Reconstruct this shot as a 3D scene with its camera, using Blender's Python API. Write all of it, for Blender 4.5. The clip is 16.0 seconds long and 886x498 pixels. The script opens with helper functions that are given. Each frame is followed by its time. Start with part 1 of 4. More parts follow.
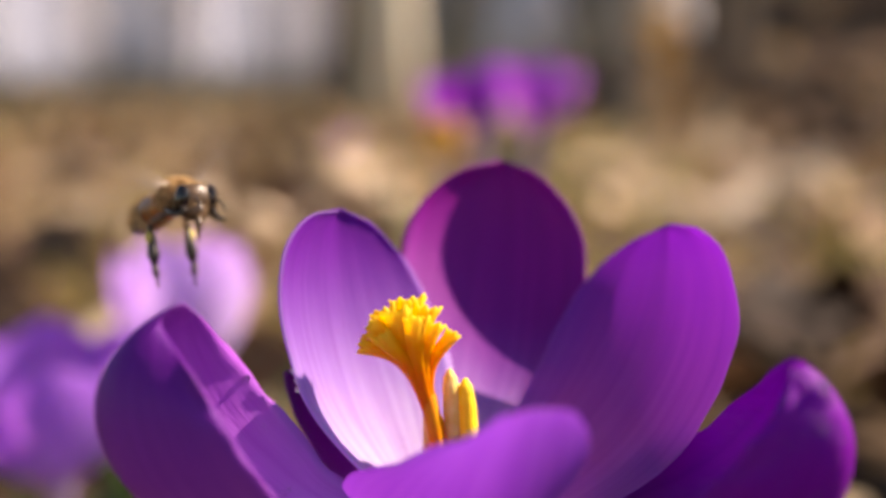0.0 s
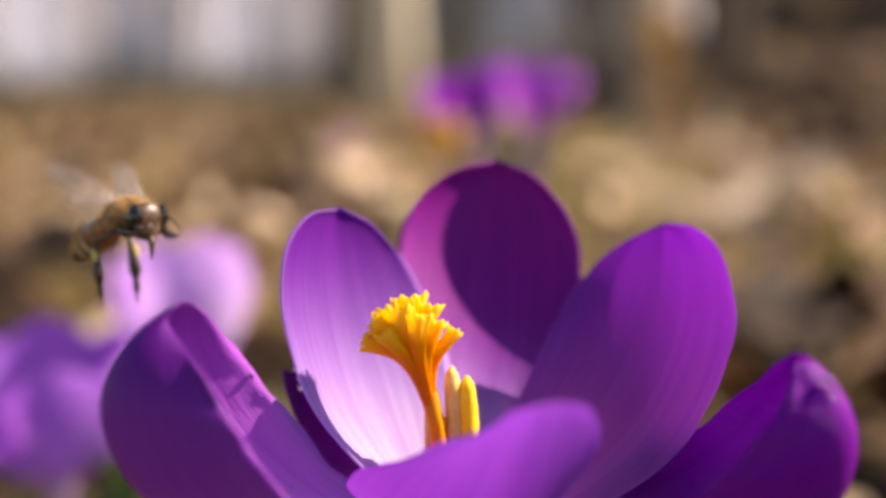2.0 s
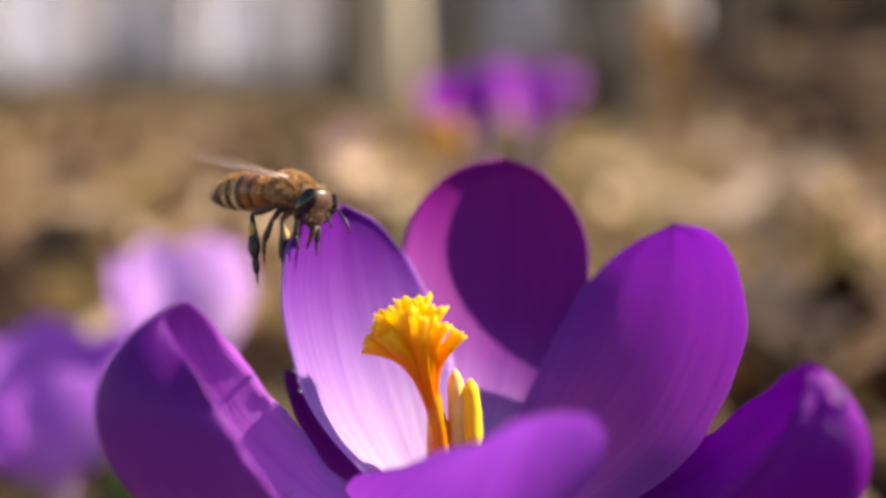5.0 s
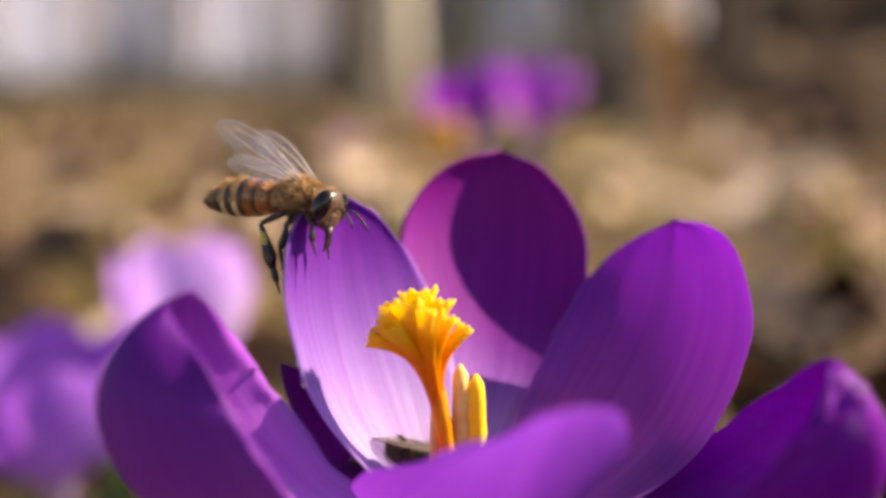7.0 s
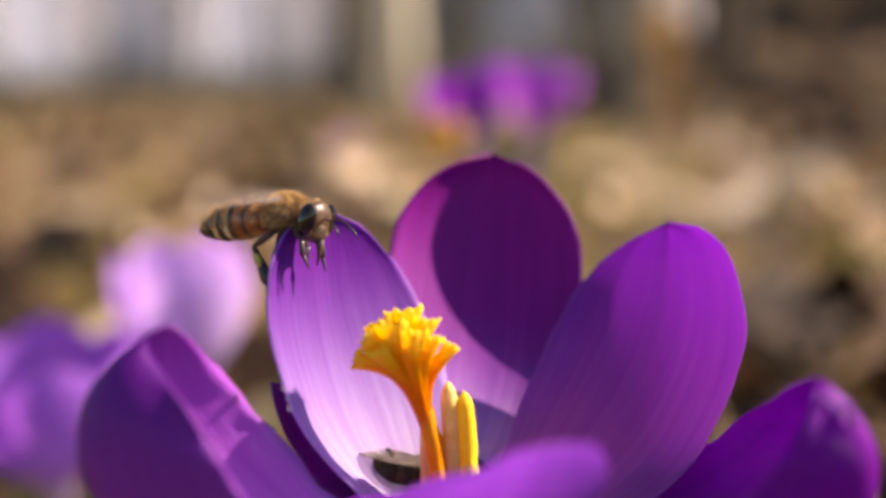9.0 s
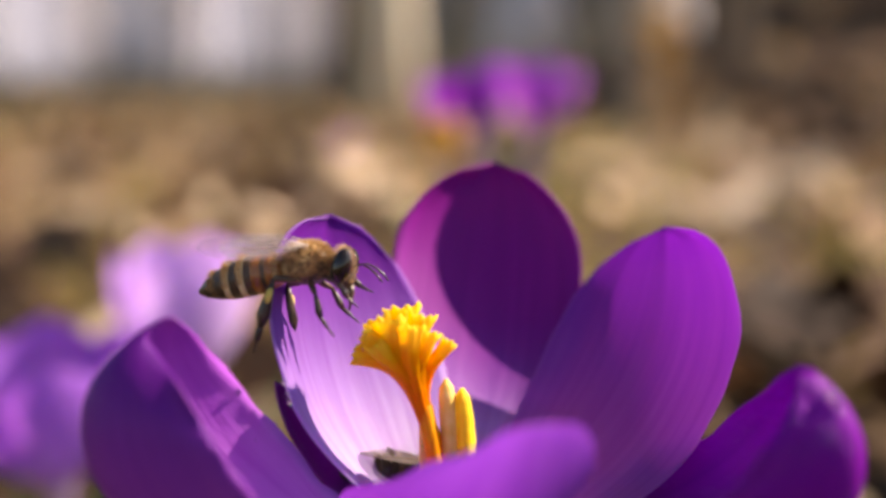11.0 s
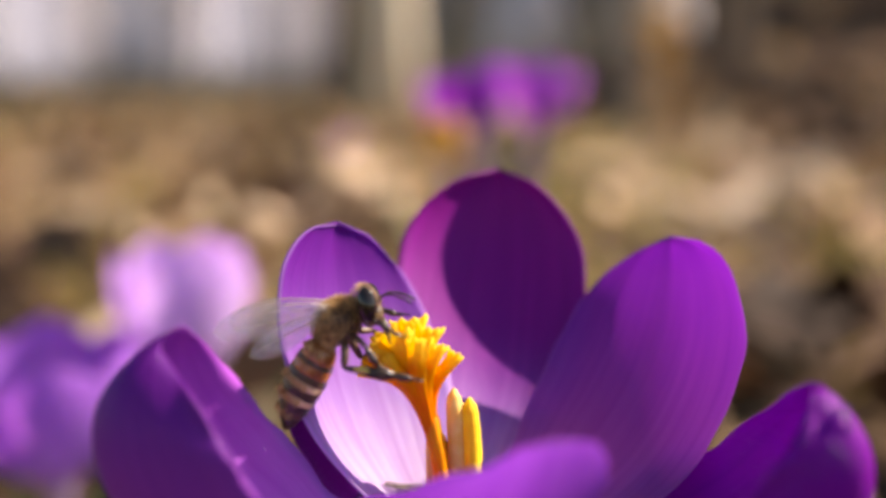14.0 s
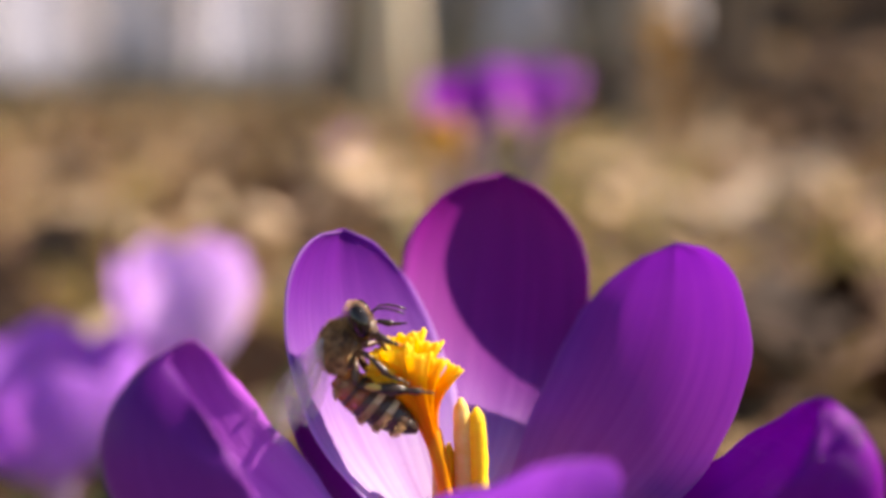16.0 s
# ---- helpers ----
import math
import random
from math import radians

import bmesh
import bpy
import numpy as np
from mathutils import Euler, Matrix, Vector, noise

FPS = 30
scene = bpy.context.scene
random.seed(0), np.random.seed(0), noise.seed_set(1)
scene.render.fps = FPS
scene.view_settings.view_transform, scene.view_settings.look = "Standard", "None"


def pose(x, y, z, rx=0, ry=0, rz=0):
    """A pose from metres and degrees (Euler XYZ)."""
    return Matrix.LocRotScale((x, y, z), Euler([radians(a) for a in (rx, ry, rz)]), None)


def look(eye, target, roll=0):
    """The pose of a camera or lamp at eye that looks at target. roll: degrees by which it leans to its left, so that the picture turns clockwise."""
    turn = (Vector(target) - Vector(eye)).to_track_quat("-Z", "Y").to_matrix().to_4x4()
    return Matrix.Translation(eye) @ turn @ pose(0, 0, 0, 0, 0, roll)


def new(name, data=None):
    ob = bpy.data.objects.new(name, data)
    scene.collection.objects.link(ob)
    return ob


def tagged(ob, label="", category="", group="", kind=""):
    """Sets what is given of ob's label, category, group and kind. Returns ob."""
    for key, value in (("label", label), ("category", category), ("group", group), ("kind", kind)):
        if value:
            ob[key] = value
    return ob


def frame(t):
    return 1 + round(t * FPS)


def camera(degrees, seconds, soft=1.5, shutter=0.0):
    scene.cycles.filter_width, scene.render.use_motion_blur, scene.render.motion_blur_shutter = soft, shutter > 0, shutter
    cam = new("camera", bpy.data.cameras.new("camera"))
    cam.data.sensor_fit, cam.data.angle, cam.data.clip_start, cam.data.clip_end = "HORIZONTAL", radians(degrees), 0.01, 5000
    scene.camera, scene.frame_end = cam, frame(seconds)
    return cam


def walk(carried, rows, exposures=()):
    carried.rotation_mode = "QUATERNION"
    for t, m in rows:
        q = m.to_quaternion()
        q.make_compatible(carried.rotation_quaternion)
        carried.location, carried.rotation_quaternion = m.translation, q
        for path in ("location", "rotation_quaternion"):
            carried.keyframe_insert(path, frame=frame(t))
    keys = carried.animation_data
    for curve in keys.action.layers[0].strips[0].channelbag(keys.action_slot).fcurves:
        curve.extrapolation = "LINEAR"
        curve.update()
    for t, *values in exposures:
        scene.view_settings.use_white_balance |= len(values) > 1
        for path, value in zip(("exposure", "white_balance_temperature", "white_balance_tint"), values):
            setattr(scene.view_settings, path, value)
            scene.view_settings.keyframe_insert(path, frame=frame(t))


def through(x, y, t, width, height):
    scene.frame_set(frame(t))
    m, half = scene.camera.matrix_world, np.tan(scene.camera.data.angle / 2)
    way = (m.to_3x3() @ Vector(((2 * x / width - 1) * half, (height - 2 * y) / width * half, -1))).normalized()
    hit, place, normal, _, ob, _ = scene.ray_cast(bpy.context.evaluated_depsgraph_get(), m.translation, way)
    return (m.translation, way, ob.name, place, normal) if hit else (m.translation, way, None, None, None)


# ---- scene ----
cam = camera(40.0, 16.0, soft=3.3, shutter=0.6)
cam.data.dof.use_dof = True
cam.data.dof.focus_distance = 0.1055
cam.data.dof.aperture_fstop = 9.8
STAND = pose(0, 0, 0.125, 82.0, 0, 0)
walk(cam, [(0, STAND), (16, STAND)], exposures=[(0, 1.27, 7600, 18), (16, 1.27, 7600, 18)])

# ---- light ----
SUN_DIR = Vector((0.76, 0.20, 0.62)).normalized()
world = bpy.data.worlds.new("sky_world")
scene.world = world
world.use_nodes = True
sky = world.node_tree.nodes.new("ShaderNodeTexSky")
sky.sky_type = 'NISHITA'
sky.sun_disc = False
sky.dust_density = 0.25
sky.ozone_density = 2.8
sky.sun_elevation = math.asin(SUN_DIR.z)
sky.sun_rotation = math.atan2(SUN_DIR.x, SUN_DIR.y)
world.node_tree.nodes["Background"].inputs["Strength"].default_value = 0.092
world.node_tree.links.new(sky.outputs[0], world.node_tree.nodes["Background"].inputs["Color"])
sun = new("sun", bpy.data.lights.new("sun", 'SUN'))
sun.data.energy = 5.3
sun.data.angle = radians(0.5)
sun.data.color = (1.0, 0.935, 0.85)
sun.matrix_world = look(SUN_DIR * 5, (0, 0, 0))

MM = 0.001


# ---- materials ----
class Shade:
    """A node material built step by step."""

    def __init__(self, name, rough=0.6, metal=0.0, spec=0.5):
        self.m = bpy.data.materials.new(name)
        self.m.use_nodes = True
        self.t = self.m.node_tree
        self.b = self.t.nodes["Principled BSDF"]
        self.b.inputs["Roughness"].default_value = rough
        self.b.inputs["Metallic"].default_value = metal
        self.b.inputs["Specular IOR Level"].default_value = spec

    def node(self, kind, **props):
        n = self.t.nodes.new(kind)
        for k, v in props.items():
            setattr(n, k, v)
        return n

    def link(self, a, b):
        self.t.links.new(a, b)

    def coords(self, kind="Object", scale=(1, 1, 1)):
        tc = self.node("ShaderNodeTexCoord")
        mp = self.node("ShaderNodeMapping")
        mp.inputs["Scale"].default_value = scale
        self.link(tc.outputs[kind], mp.inputs["Vector"])
        return mp.outputs[0]

    def noise(self, vec, scale, detail=4.0, rough=0.55):
        n = self.node("ShaderNodeTexNoise")
        n.inputs["Scale"].default_value = scale
        n.inputs["Detail"].default_value = detail
        n.inputs["Roughness"].default_value = rough
        self.link(vec, n.inputs["Vector"])
        return n.outputs["Fac"]

    def ramp(self, fac, stops):
        r = self.node("ShaderNodeValToRGB")
        e = r.color_ramp.elements
        while len(e) < len(stops):
            e.new(0.5)
        for el, (p, c) in zip(e, stops):
            el.position = p
            el.color = (*c, 1) if len(c) == 3 else c
        self.link(fac, r.inputs["Fac"])
        return r.outputs["Color"]

    def mix(self, fac, a, b, blend='MIX'):
        n = self.node("ShaderNodeMix", data_type='RGBA', blend_type=blend)
        for value, slot in ((fac, 0), (a, 6), (b, 7)):
            if isinstance(value, (int, float)):
                n.inputs[slot].default_value = value
            elif isinstance(value, tuple):
                n.inputs[slot].default_value = (*value, 1)
            else:
                self.link(value, n.inputs[slot])
        return n.outputs[2]

    def bump(self, height, dist, strength=0.6):
        n = self.node("ShaderNodeBump")
        n.inputs["Strength"].default_value = strength
        n.inputs["Distance"].default_value = dist
        self.link(height, n.inputs["Height"])
        self.link(n.outputs[0], self.b.inputs["Normal"])
        return n.outputs[0]

    def color(self, c):
        if isinstance(c, tuple):
            self.b.inputs["Base Color"].default_value = (*c, 1)
        else:
            self.link(c, self.b.inputs["Base Color"])

    def thin(self, amount, c, normal=None):
        """Lets light shine through a thin sheet."""
        tr = self.node("ShaderNodeBsdfTranslucent")
        if isinstance(c, tuple):
            tr.inputs["Color"].default_value = (*c, 1)
        else:
            self.link(c, tr.inputs["Color"])
        ms = self.node("ShaderNodeMixShader")
        ms.inputs[0].default_value = amount
        self.link(self.b.outputs[0], ms.inputs[1])
        self.link(tr.outputs[0], ms.inputs[2])
        self.link(ms.outputs[0], self.t.nodes["Material Output"].inputs["Surface"])


def petal_material(name, pale, mid, deep, through, amount=0.5, rise=(0.22, 0.50, 0.80), margin=0.0, wet=0.0):
    """A petal: pale at the throat, deeper towards the tip, veined; margin pales its thin rim to paint in the light it
    catches, wet lays glossy films of dew on it.
    """
    s = Shade(name, rough=0.5, spec=0.16)
    uv = s.coords("UV")
    sep = s.node("ShaderNodeSeparateXYZ")
    s.link(uv, sep.inputs[0])
    grad = s.ramp(sep.outputs["Y"], [(0.0, pale), (rise[0], pale), (rise[1], mid), (rise[2], deep), (1.0, deep)])
    grad.node.color_ramp.interpolation = 'B_SPLINE'
    veins = s.noise(s.coords("UV", (30, 1.1, 1)), 1.0, 4.0)
    blot = s.noise(s.coords("UV", (5, 4, 1)), 1.0, 3.0)
    c = s.mix(s.ramp(veins, [(0.35, (0, 0, 0)), (0.7, (0.55, 0.55, 0.55))]), grad, s.mix(1.0, grad, (0.72, 0.44, 0.78), 'MULTIPLY'))
    c = s.mix(s.ramp(blot, [(0.3, (0, 0, 0)), (0.75, (0.5, 0.5, 0.5))]), c, s.mix(1.0, c, (0.8, 0.66, 0.9), 'MULTIPLY'))
    broad = s.noise(s.coords("UV", (9, 0.9, 1)), 1.0, 2.0)
    c = s.mix(s.ramp(broad, [(0.35, (0, 0, 0)), (0.7, (0.45, 0.45, 0.45))]), c, s.mix(1.0, c, (0.80, 0.62, 0.88), 'MULTIPLY'))
    if margin:
        off = s.node("ShaderNodeMath", operation='SUBTRACT')
        s.link(sep.outputs["X"], off.inputs[0])
        off.inputs[1].default_value = 0.5
        far = s.node("ShaderNodeMath", operation='ABSOLUTE')
        s.link(off.outputs[0], far.inputs[0])
        rim = s.ramp(far.outputs[0], [(0.484, (0, 0, 0)), (0.498, (margin, margin, margin))])
        c = s.mix(rim, c, (0.82, 0.66, 0.92))
    s.color(c)
    fine = s.noise(s.coords("UV", (120, 9, 1)), 1.0, 3.0)
    if wet:
        film = s.ramp(s.noise(s.coords("UV", (7, 11, 1)), 1.0, 6.0, 0.66), [(0.535, (0, 0, 0)), (0.55, (wet, wet, wet))])
        s.link(s.ramp(film, [(0.0, (0.5, 0.5, 0.5)), (1.0, (0.16, 0.16, 0.16))]), s.b.inputs["Roughness"])
        s.link(s.ramp(film, [(0.0, (0.16, 0.16, 0.16)), (1.0, (0.5, 0.5, 0.5))]), s.b.inputs["Specular IOR Level"])
        s.bump(s.mix(0.75, fine, film), 0.00025, 0.6)
    else:
        crease = s.noise(s.coords("UV", (13, 2.2, 1)), 1.0, 3.0)
        s.bump(s.mix(0.62, fine, crease), 0.0004, 0.55)
    s.thin(amount, s.mix(1.0, c, through, 'MULTIPLY'))
    return s.m


PETAL = petal_material("purple_petal", (0.85, 0.78, 0.94), (0.51, 0.27, 0.72), (0.26, 0.025, 0.44), (0.86, 0.48, 0.91), 0.60, (0.30, 0.55, 0.78), margin=0.22)
PETAL_PLAIN = petal_material("violet_inner_petal", (0.60, 0.23, 0.60), (0.37, 0.09, 0.48), (0.235, 0.024, 0.42), (0.79, 0.38, 0.85), 0.56, (0.2, 0.5, 0.9), margin=0.08)
PETAL_OUTER = petal_material("deep_purple_petal", (0.7, 0.42, 0.84), (0.36, 0.07, 0.423), (0.18, 0.004, 0.18), (1, 0.4, 0.9), 0.24, (0.1, 0.3, 0.52))
# Dark outer and paler inner copies paint shade and sunlight on the left petal.
PETAL_SIDE = petal_material("shaded_violet_petal", (0.56, 0.26, 0.72), (0.32, 0.055, 0.45), (0.12, 0.004, 0.20), (0.95, 0.4, 0.9), 0.05, (0.1, 0.36, 0.75))
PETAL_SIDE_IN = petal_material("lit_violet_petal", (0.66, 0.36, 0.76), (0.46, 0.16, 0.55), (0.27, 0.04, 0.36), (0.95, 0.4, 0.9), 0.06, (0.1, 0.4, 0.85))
# Lower half darkened: shade on the front petal's left shoulder is painted in.
PETAL_FRONT = petal_material("violet_petal_shaded_base", (0.30, 0.10, 0.40), (0.23, 0.045, 0.36), (0.43, 0.145, 0.64), (0.74, 0.42, 0.93), 0.50, (0.15, 0.5, 0.78))
# The plum tones carry the shade that lies on the back petal.
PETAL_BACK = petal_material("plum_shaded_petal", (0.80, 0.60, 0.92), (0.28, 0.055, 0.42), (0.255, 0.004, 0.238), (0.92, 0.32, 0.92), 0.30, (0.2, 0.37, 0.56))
PETAL_RIGHT = petal_material("saturated_violet_petal", (0.62, 0.34, 0.84), (0.36, 0.04, 0.46), (0.30, 0.003, 0.42), (0.95, 0.3, 1.0), 0.5, (0.1, 0.3, 0.52), wet=0.35)
PETAL_PALE = petal_material("lilac_petal", (0.88, 0.81, 0.92), (0.84, 0.72, 0.91), (0.66, 0.42, 0.80), (0.97, 0.88, 0.98), 0.52, (0.3, 0.6, 0.95))
PETAL_FAR = petal_material("magenta_petal", (0.56, 0.26, 0.66), (0.36, 0.06, 0.50), (0.30, 0.03, 0.44), (1.0, 0.6, 1.0), 0.45)
PETAL_FAR_PALE = petal_material("light_magenta_petal", (0.62, 0.34, 0.70), (0.47, 0.15, 0.60), (0.42, 0.10, 0.54), (1.0, 0.65, 1.0), 0.45)
PETAL_MID = petal_material("violet_petal", (0.72, 0.50, 0.86), (0.58, 0.31, 0.78), (0.48, 0.20, 0.70), (1.0, 0.7, 1.0), 0.5)
PETAL_GOLD = petal_material("golden_petal", (0.70, 0.48, 0.10), (0.70, 0.48, 0.10), (0.70, 0.46, 0.09), (1.0, 0.9, 0.6), 0.4)


def simple(name, stops, scale, rough, dist=0.0, spec=0.5, detail=4.0, thin=None, stretch=(1, 1, 1)):
    s = Shade(name, rough=rough, spec=spec)
    v = s.coords("Object", stretch)
    c = s.ramp(s.noise(v, scale, detail), stops)
    s.color(c)
    if dist:
        s.bump(s.noise(v, scale * 3, detail), dist)
    if thin:
        s.thin(thin, c)
    return s.m




def stigma_material():
    s = Shade("orange_stigma", rough=0.55, spec=0.2)
    sep = s.node("ShaderNodeSeparateXYZ")
    s.link(s.coords("UV"), sep.inputs[0])
    c = s.ramp(sep.outputs["Y"], [(0.0, (0.93, 0.29, 0.002)), (0.4, (0.95, 0.43, 0.002)), (0.7, (0.97, 0.62, 0.006)), (0.95, (0.98, 0.78, 0.05))])
    grain = s.noise(s.coords("Object"), 1500, 3)
    c = s.mix(s.ramp(grain, [(0.4, (0, 0, 0)), (0.7, (0.5, 0.5, 0.5))]), c, s.mix(1.0, c, (1.0, 0.7, 0.5), 'MULTIPLY'))
    s.color(c)
    s.bump(s.noise(s.coords("Object"), 2200, 3), 0.0001, 0.6)
    s.thin(0.6, c)
    return s.m


STIGMA = stigma_material()
STYLE = simple("orange_style", [(0.3, (0.94, 0.34, 0.002)), (0.7, (0.96, 0.44, 0.004))], 500, 0.45, 0.0001, spec=0.3, thin=0.4)
ANTHER = simple("yellow_anther", [(0.3, (0.93, 0.58, 0.002)), (0.7, (0.96, 0.70, 0.01))], 900, 0.7, 0.0002, thin=0.2)
ANTHER_PALE = simple("cream_anther", [(0.3, (0.88, 0.54, 0.08)), (0.7, (0.93, 0.66, 0.20))], 900, 0.6, 0.0001, thin=0.2)
TUBE = simple("flower_tube", [(0.3, (0.26, 0.15, 0.30)), (0.7, (0.38, 0.28, 0.38))], 200, 0.5, thin=0.3)
LEAF_GREEN = simple("crocus_leaf", [(0.3, (0.05, 0.11, 0.02)), (0.7, (0.10, 0.17, 0.04))], 120, 0.45, thin=0.3)

FUZZ = simple("golden_fuzz", [(0.32, (0.20, 0.11, 0.045)), (0.5, (0.52, 0.31, 0.13)), (0.68, (0.80, 0.56, 0.28))], 1500, 0.75, spec=0.3, thin=0.25)
# Darker copy of the fuzz, with the shade of the flower's throat painted in.
FUZZ_SHADED = simple("shaded_fuzz", [(0.3, (0.07, 0.05, 0.036)), (0.7, (0.20, 0.15, 0.11))], 900, 0.7, spec=0.3, thin=0.2)
HIDE = simple("dark_brown_hide", [(0.3, (0.04, 0.022, 0.012)), (0.7, (0.10, 0.055, 0.027))], 800, 0.38, 0.00006, spec=0.4)
AMBER = simple("amber_hide", [(0.3, (0.20, 0.062, 0.016)), (0.7, (0.36, 0.13, 0.034))], 700, 0.25, 0.00005, spec=0.5)
BLACK = simple("black_hide", [(0.3, (0.012, 0.009, 0.007)), (0.7, (0.06, 0.034, 0.019))], 800, 0.36, 0.00005, spec=0.4)
CREAM = simple("cream_hair_band", [(0.3, (0.46, 0.33, 0.17)), (0.7, (0.66, 0.50, 0.28))], 900, 0.8)
EYE = simple("black_eye", [(0.3, (0.006, 0.004, 0.003)), (0.7, (0.014, 0.009, 0.006))], 900, 0.07, spec=0.4)
DEW = simple("dew", [(0.3, (0.93, 0.94, 0.96)), (0.7, (1.0, 1.0, 1.0))], 300, 0.03)
DEW.node_tree.nodes["Principled BSDF"].inputs["Transmission Weight"].default_value = 1.0
DEW.node_tree.nodes["Principled BSDF"].inputs["IOR"].default_value = 1.33
POLLEN = simple("yellow_pollen", [(0.3, (0.40, 0.30, 0.05)), (0.7, (0.55, 0.42, 0.10))], 900, 0.85, 0.0001)


def wing_material(name, low, high, body, spec):
    s = Shade(name, rough=0.16, spec=spec)
    v = s.coords("Object")
    s.color(s.ramp(s.noise(v, 500, 3), [(0.3, low), (0.7, high)]))
    s.bump(s.noise(v, 600, 3), 0.0006, 1.0)
    tr = s.node("ShaderNodeBsdfTransparent")
    ms = s.node("ShaderNodeMixShader")
    ms.inputs[0].default_value = body
    s.link(tr.outputs[0], ms.inputs[1])
    s.link(s.b.outputs[0], ms.inputs[2])
    s.link(ms.outputs[0], s.t.nodes["Material Output"].inputs["Surface"])
    return s.m


WING = wing_material("clear_wing", (0.74, 0.62, 0.57), (0.92, 0.85, 0.82), 0.28, 0.8)
WING_SHADED = wing_material("shaded_wing", (0.10, 0.08, 0.07), (0.22, 0.18, 0.16), 0.6, 0.3)
VEIN = simple("wing_vein", [(0.3, (0.42, 0.31, 0.24)), (0.7, (0.66, 0.54, 0.45))], 500, 0.4)


def litter_material():
    s = Shade("dry_leaf", rough=0.75, spec=0.3)
    geo = s.node("ShaderNodeNewGeometry")
    c = s.ramp(geo.outputs["Random Per Island"], [(0.0, (0.062, 0.033, 0.016)), (0.3, (0.175, 0.090, 0.044)), (0.5, (0.338, 0.208, 0.104)),
                                                  (0.7, (0.472, 0.322, 0.16)), (0.86, (0.545, 0.40, 0.24)), (1.0, (0.62, 0.49, 0.34))])
    v = s.coords("Object")
    c = s.mix(s.ramp(s.noise(v, 60, 5), [(0.35, (0, 0, 0)), (0.7, (0.7, 0.7, 0.7))]), c, s.mix(1.0, c, (0.5, 0.42, 0.36), 'MULTIPLY'))
    s.color(c)
    s.bump(s.noise(v, 220, 4), 0.001)
    s.thin(0.2, c)
    return s.m


LITTER = litter_material()


def plain_leaf(name, low, high):
    s = Shade(name, rough=0.8, spec=0.25)
    geo = s.node("ShaderNodeNewGeometry")
    v = s.coords("Object")
    c = s.mix(geo.outputs["Random Per Island"], low, high)
    c = s.mix(s.ramp(s.noise(v, 70, 5), [(0.35, (0, 0, 0)), (0.7, (0.6, 0.6, 0.6))]), c, s.mix(1.0, c, (0.55, 0.45, 0.38), 'MULTIPLY'))
    s.color(c)
    s.bump(s.noise(v, 220, 4), 0.001)
    return s.m


# Darker and paler leaf colours for the drifts in the litter.
LEAF_DARK = plain_leaf("dark_leaf", (0.025, 0.014, 0.008), (0.10, 0.052, 0.026))
LEAF_PALE = plain_leaf("pale_leaf", (0.48, 0.34, 0.21), (0.70, 0.55, 0.40))


def ground_material():
    s = Shade("woodland_soil", rough=0.95, spec=0.2)
    v = s.coords("Object")
    a = s.ramp(s.noise(v, 14, 6), [(0.3, (0.025, 0.015, 0.009)), (0.5, (0.075, 0.045, 0.025)), (0.72, (0.16, 0.105, 0.06))])
    b = s.ramp(s.noise(v, 1.3, 4), [(0.35, (0.55, 0.5, 0.42)), (0.7, (1.0, 0.95, 0.85))])
    c = s.mix(1.0, a, b, 'MULTIPLY')
    c = s.mix(s.ramp(s.noise(v, 2.4, 3), [(0.55, (0, 0, 0)), (0.72, (0.5, 0.5, 0.5))]), c, (0.11, 0.12, 0.035))
    s.color(c)
    s.bump(s.noise(v, 40, 6), 0.01)
    return s.m


def bark_material(name, dark, light, scale=22):
    s = Shade(name, rough=0.9, spec=0.25)
    v = s.coords("Object", (1, 1, 0.22))
    c = s.ramp(s.noise(v, scale, 6), [(0.32, dark), (0.68, light)])
    c = s.mix(s.ramp(s.noise(s.coords("Object"), 3, 3), [(0.4, (0, 0, 0)), (0.75, (0.5, 0.5, 0.5))]), c, (0.12, 0.12, 0.07))
    s.color(c)
    s.bump(s.noise(v, scale * 1.6, 6), 0.012, 0.9)
    return s.m


GROUND = ground_material()
BARK_TAN = bark_material("pale_bark", (0.74, 0.60, 0.40), (0.90, 0.80, 0.60))
# Paler lavender grey for the distant stems and trees.
BARK_FAR = bark_material("pale_grey_bark", (0.50, 0.45, 0.46), (0.78, 0.72, 0.73))
BARK_GREY = bark_material("grey_bark", (0.20, 0.155, 0.12), (0.50, 0.40, 0.31))
BARK_DULL = bark_material("dull_brown_bark", (0.09, 0.065, 0.048), (0.25, 0.185, 0.14))
BARK_THICKET = bark_material("thicket_bark", (0.13, 0.11, 0.09), (0.36, 0.31, 0.26))
BARK_DARK = bark_material("dark_bark", (0.04, 0.028, 0.02), (0.15, 0.105, 0.075))
FERN = simple("dry_fern", [(0.3, (0.38, 0.20, 0.035)), (0.7, (0.58, 0.35, 0.08))], 60, 0.8, thin=0.4)
STALK = simple("dry_stalk", [(0.3, (0.12, 0.10, 0.05)), (0.7, (0.27, 0.22, 0.13))], 6, 0.8, thin=0.3)
GRASS = simple("thin_grass", [(0.3, (0.28, 0.22, 0.05)), (0.7, (0.55, 0.44, 0.14))], 30, 0.6, thin=0.3)


# ---- mesh tools ----
def part(name, bm, material, parent=None, label="", smooth=True):
    me = bpy.data.meshes.new(name)
    bm.to_mesh(me)
    bm.free()
    me.materials.append(material)
    if smooth:
        for p in me.polygons:
            p.use_smooth = True
    ob = new(name, me)
    ob.parent = parent
    return tagged(ob, label) if label else ob


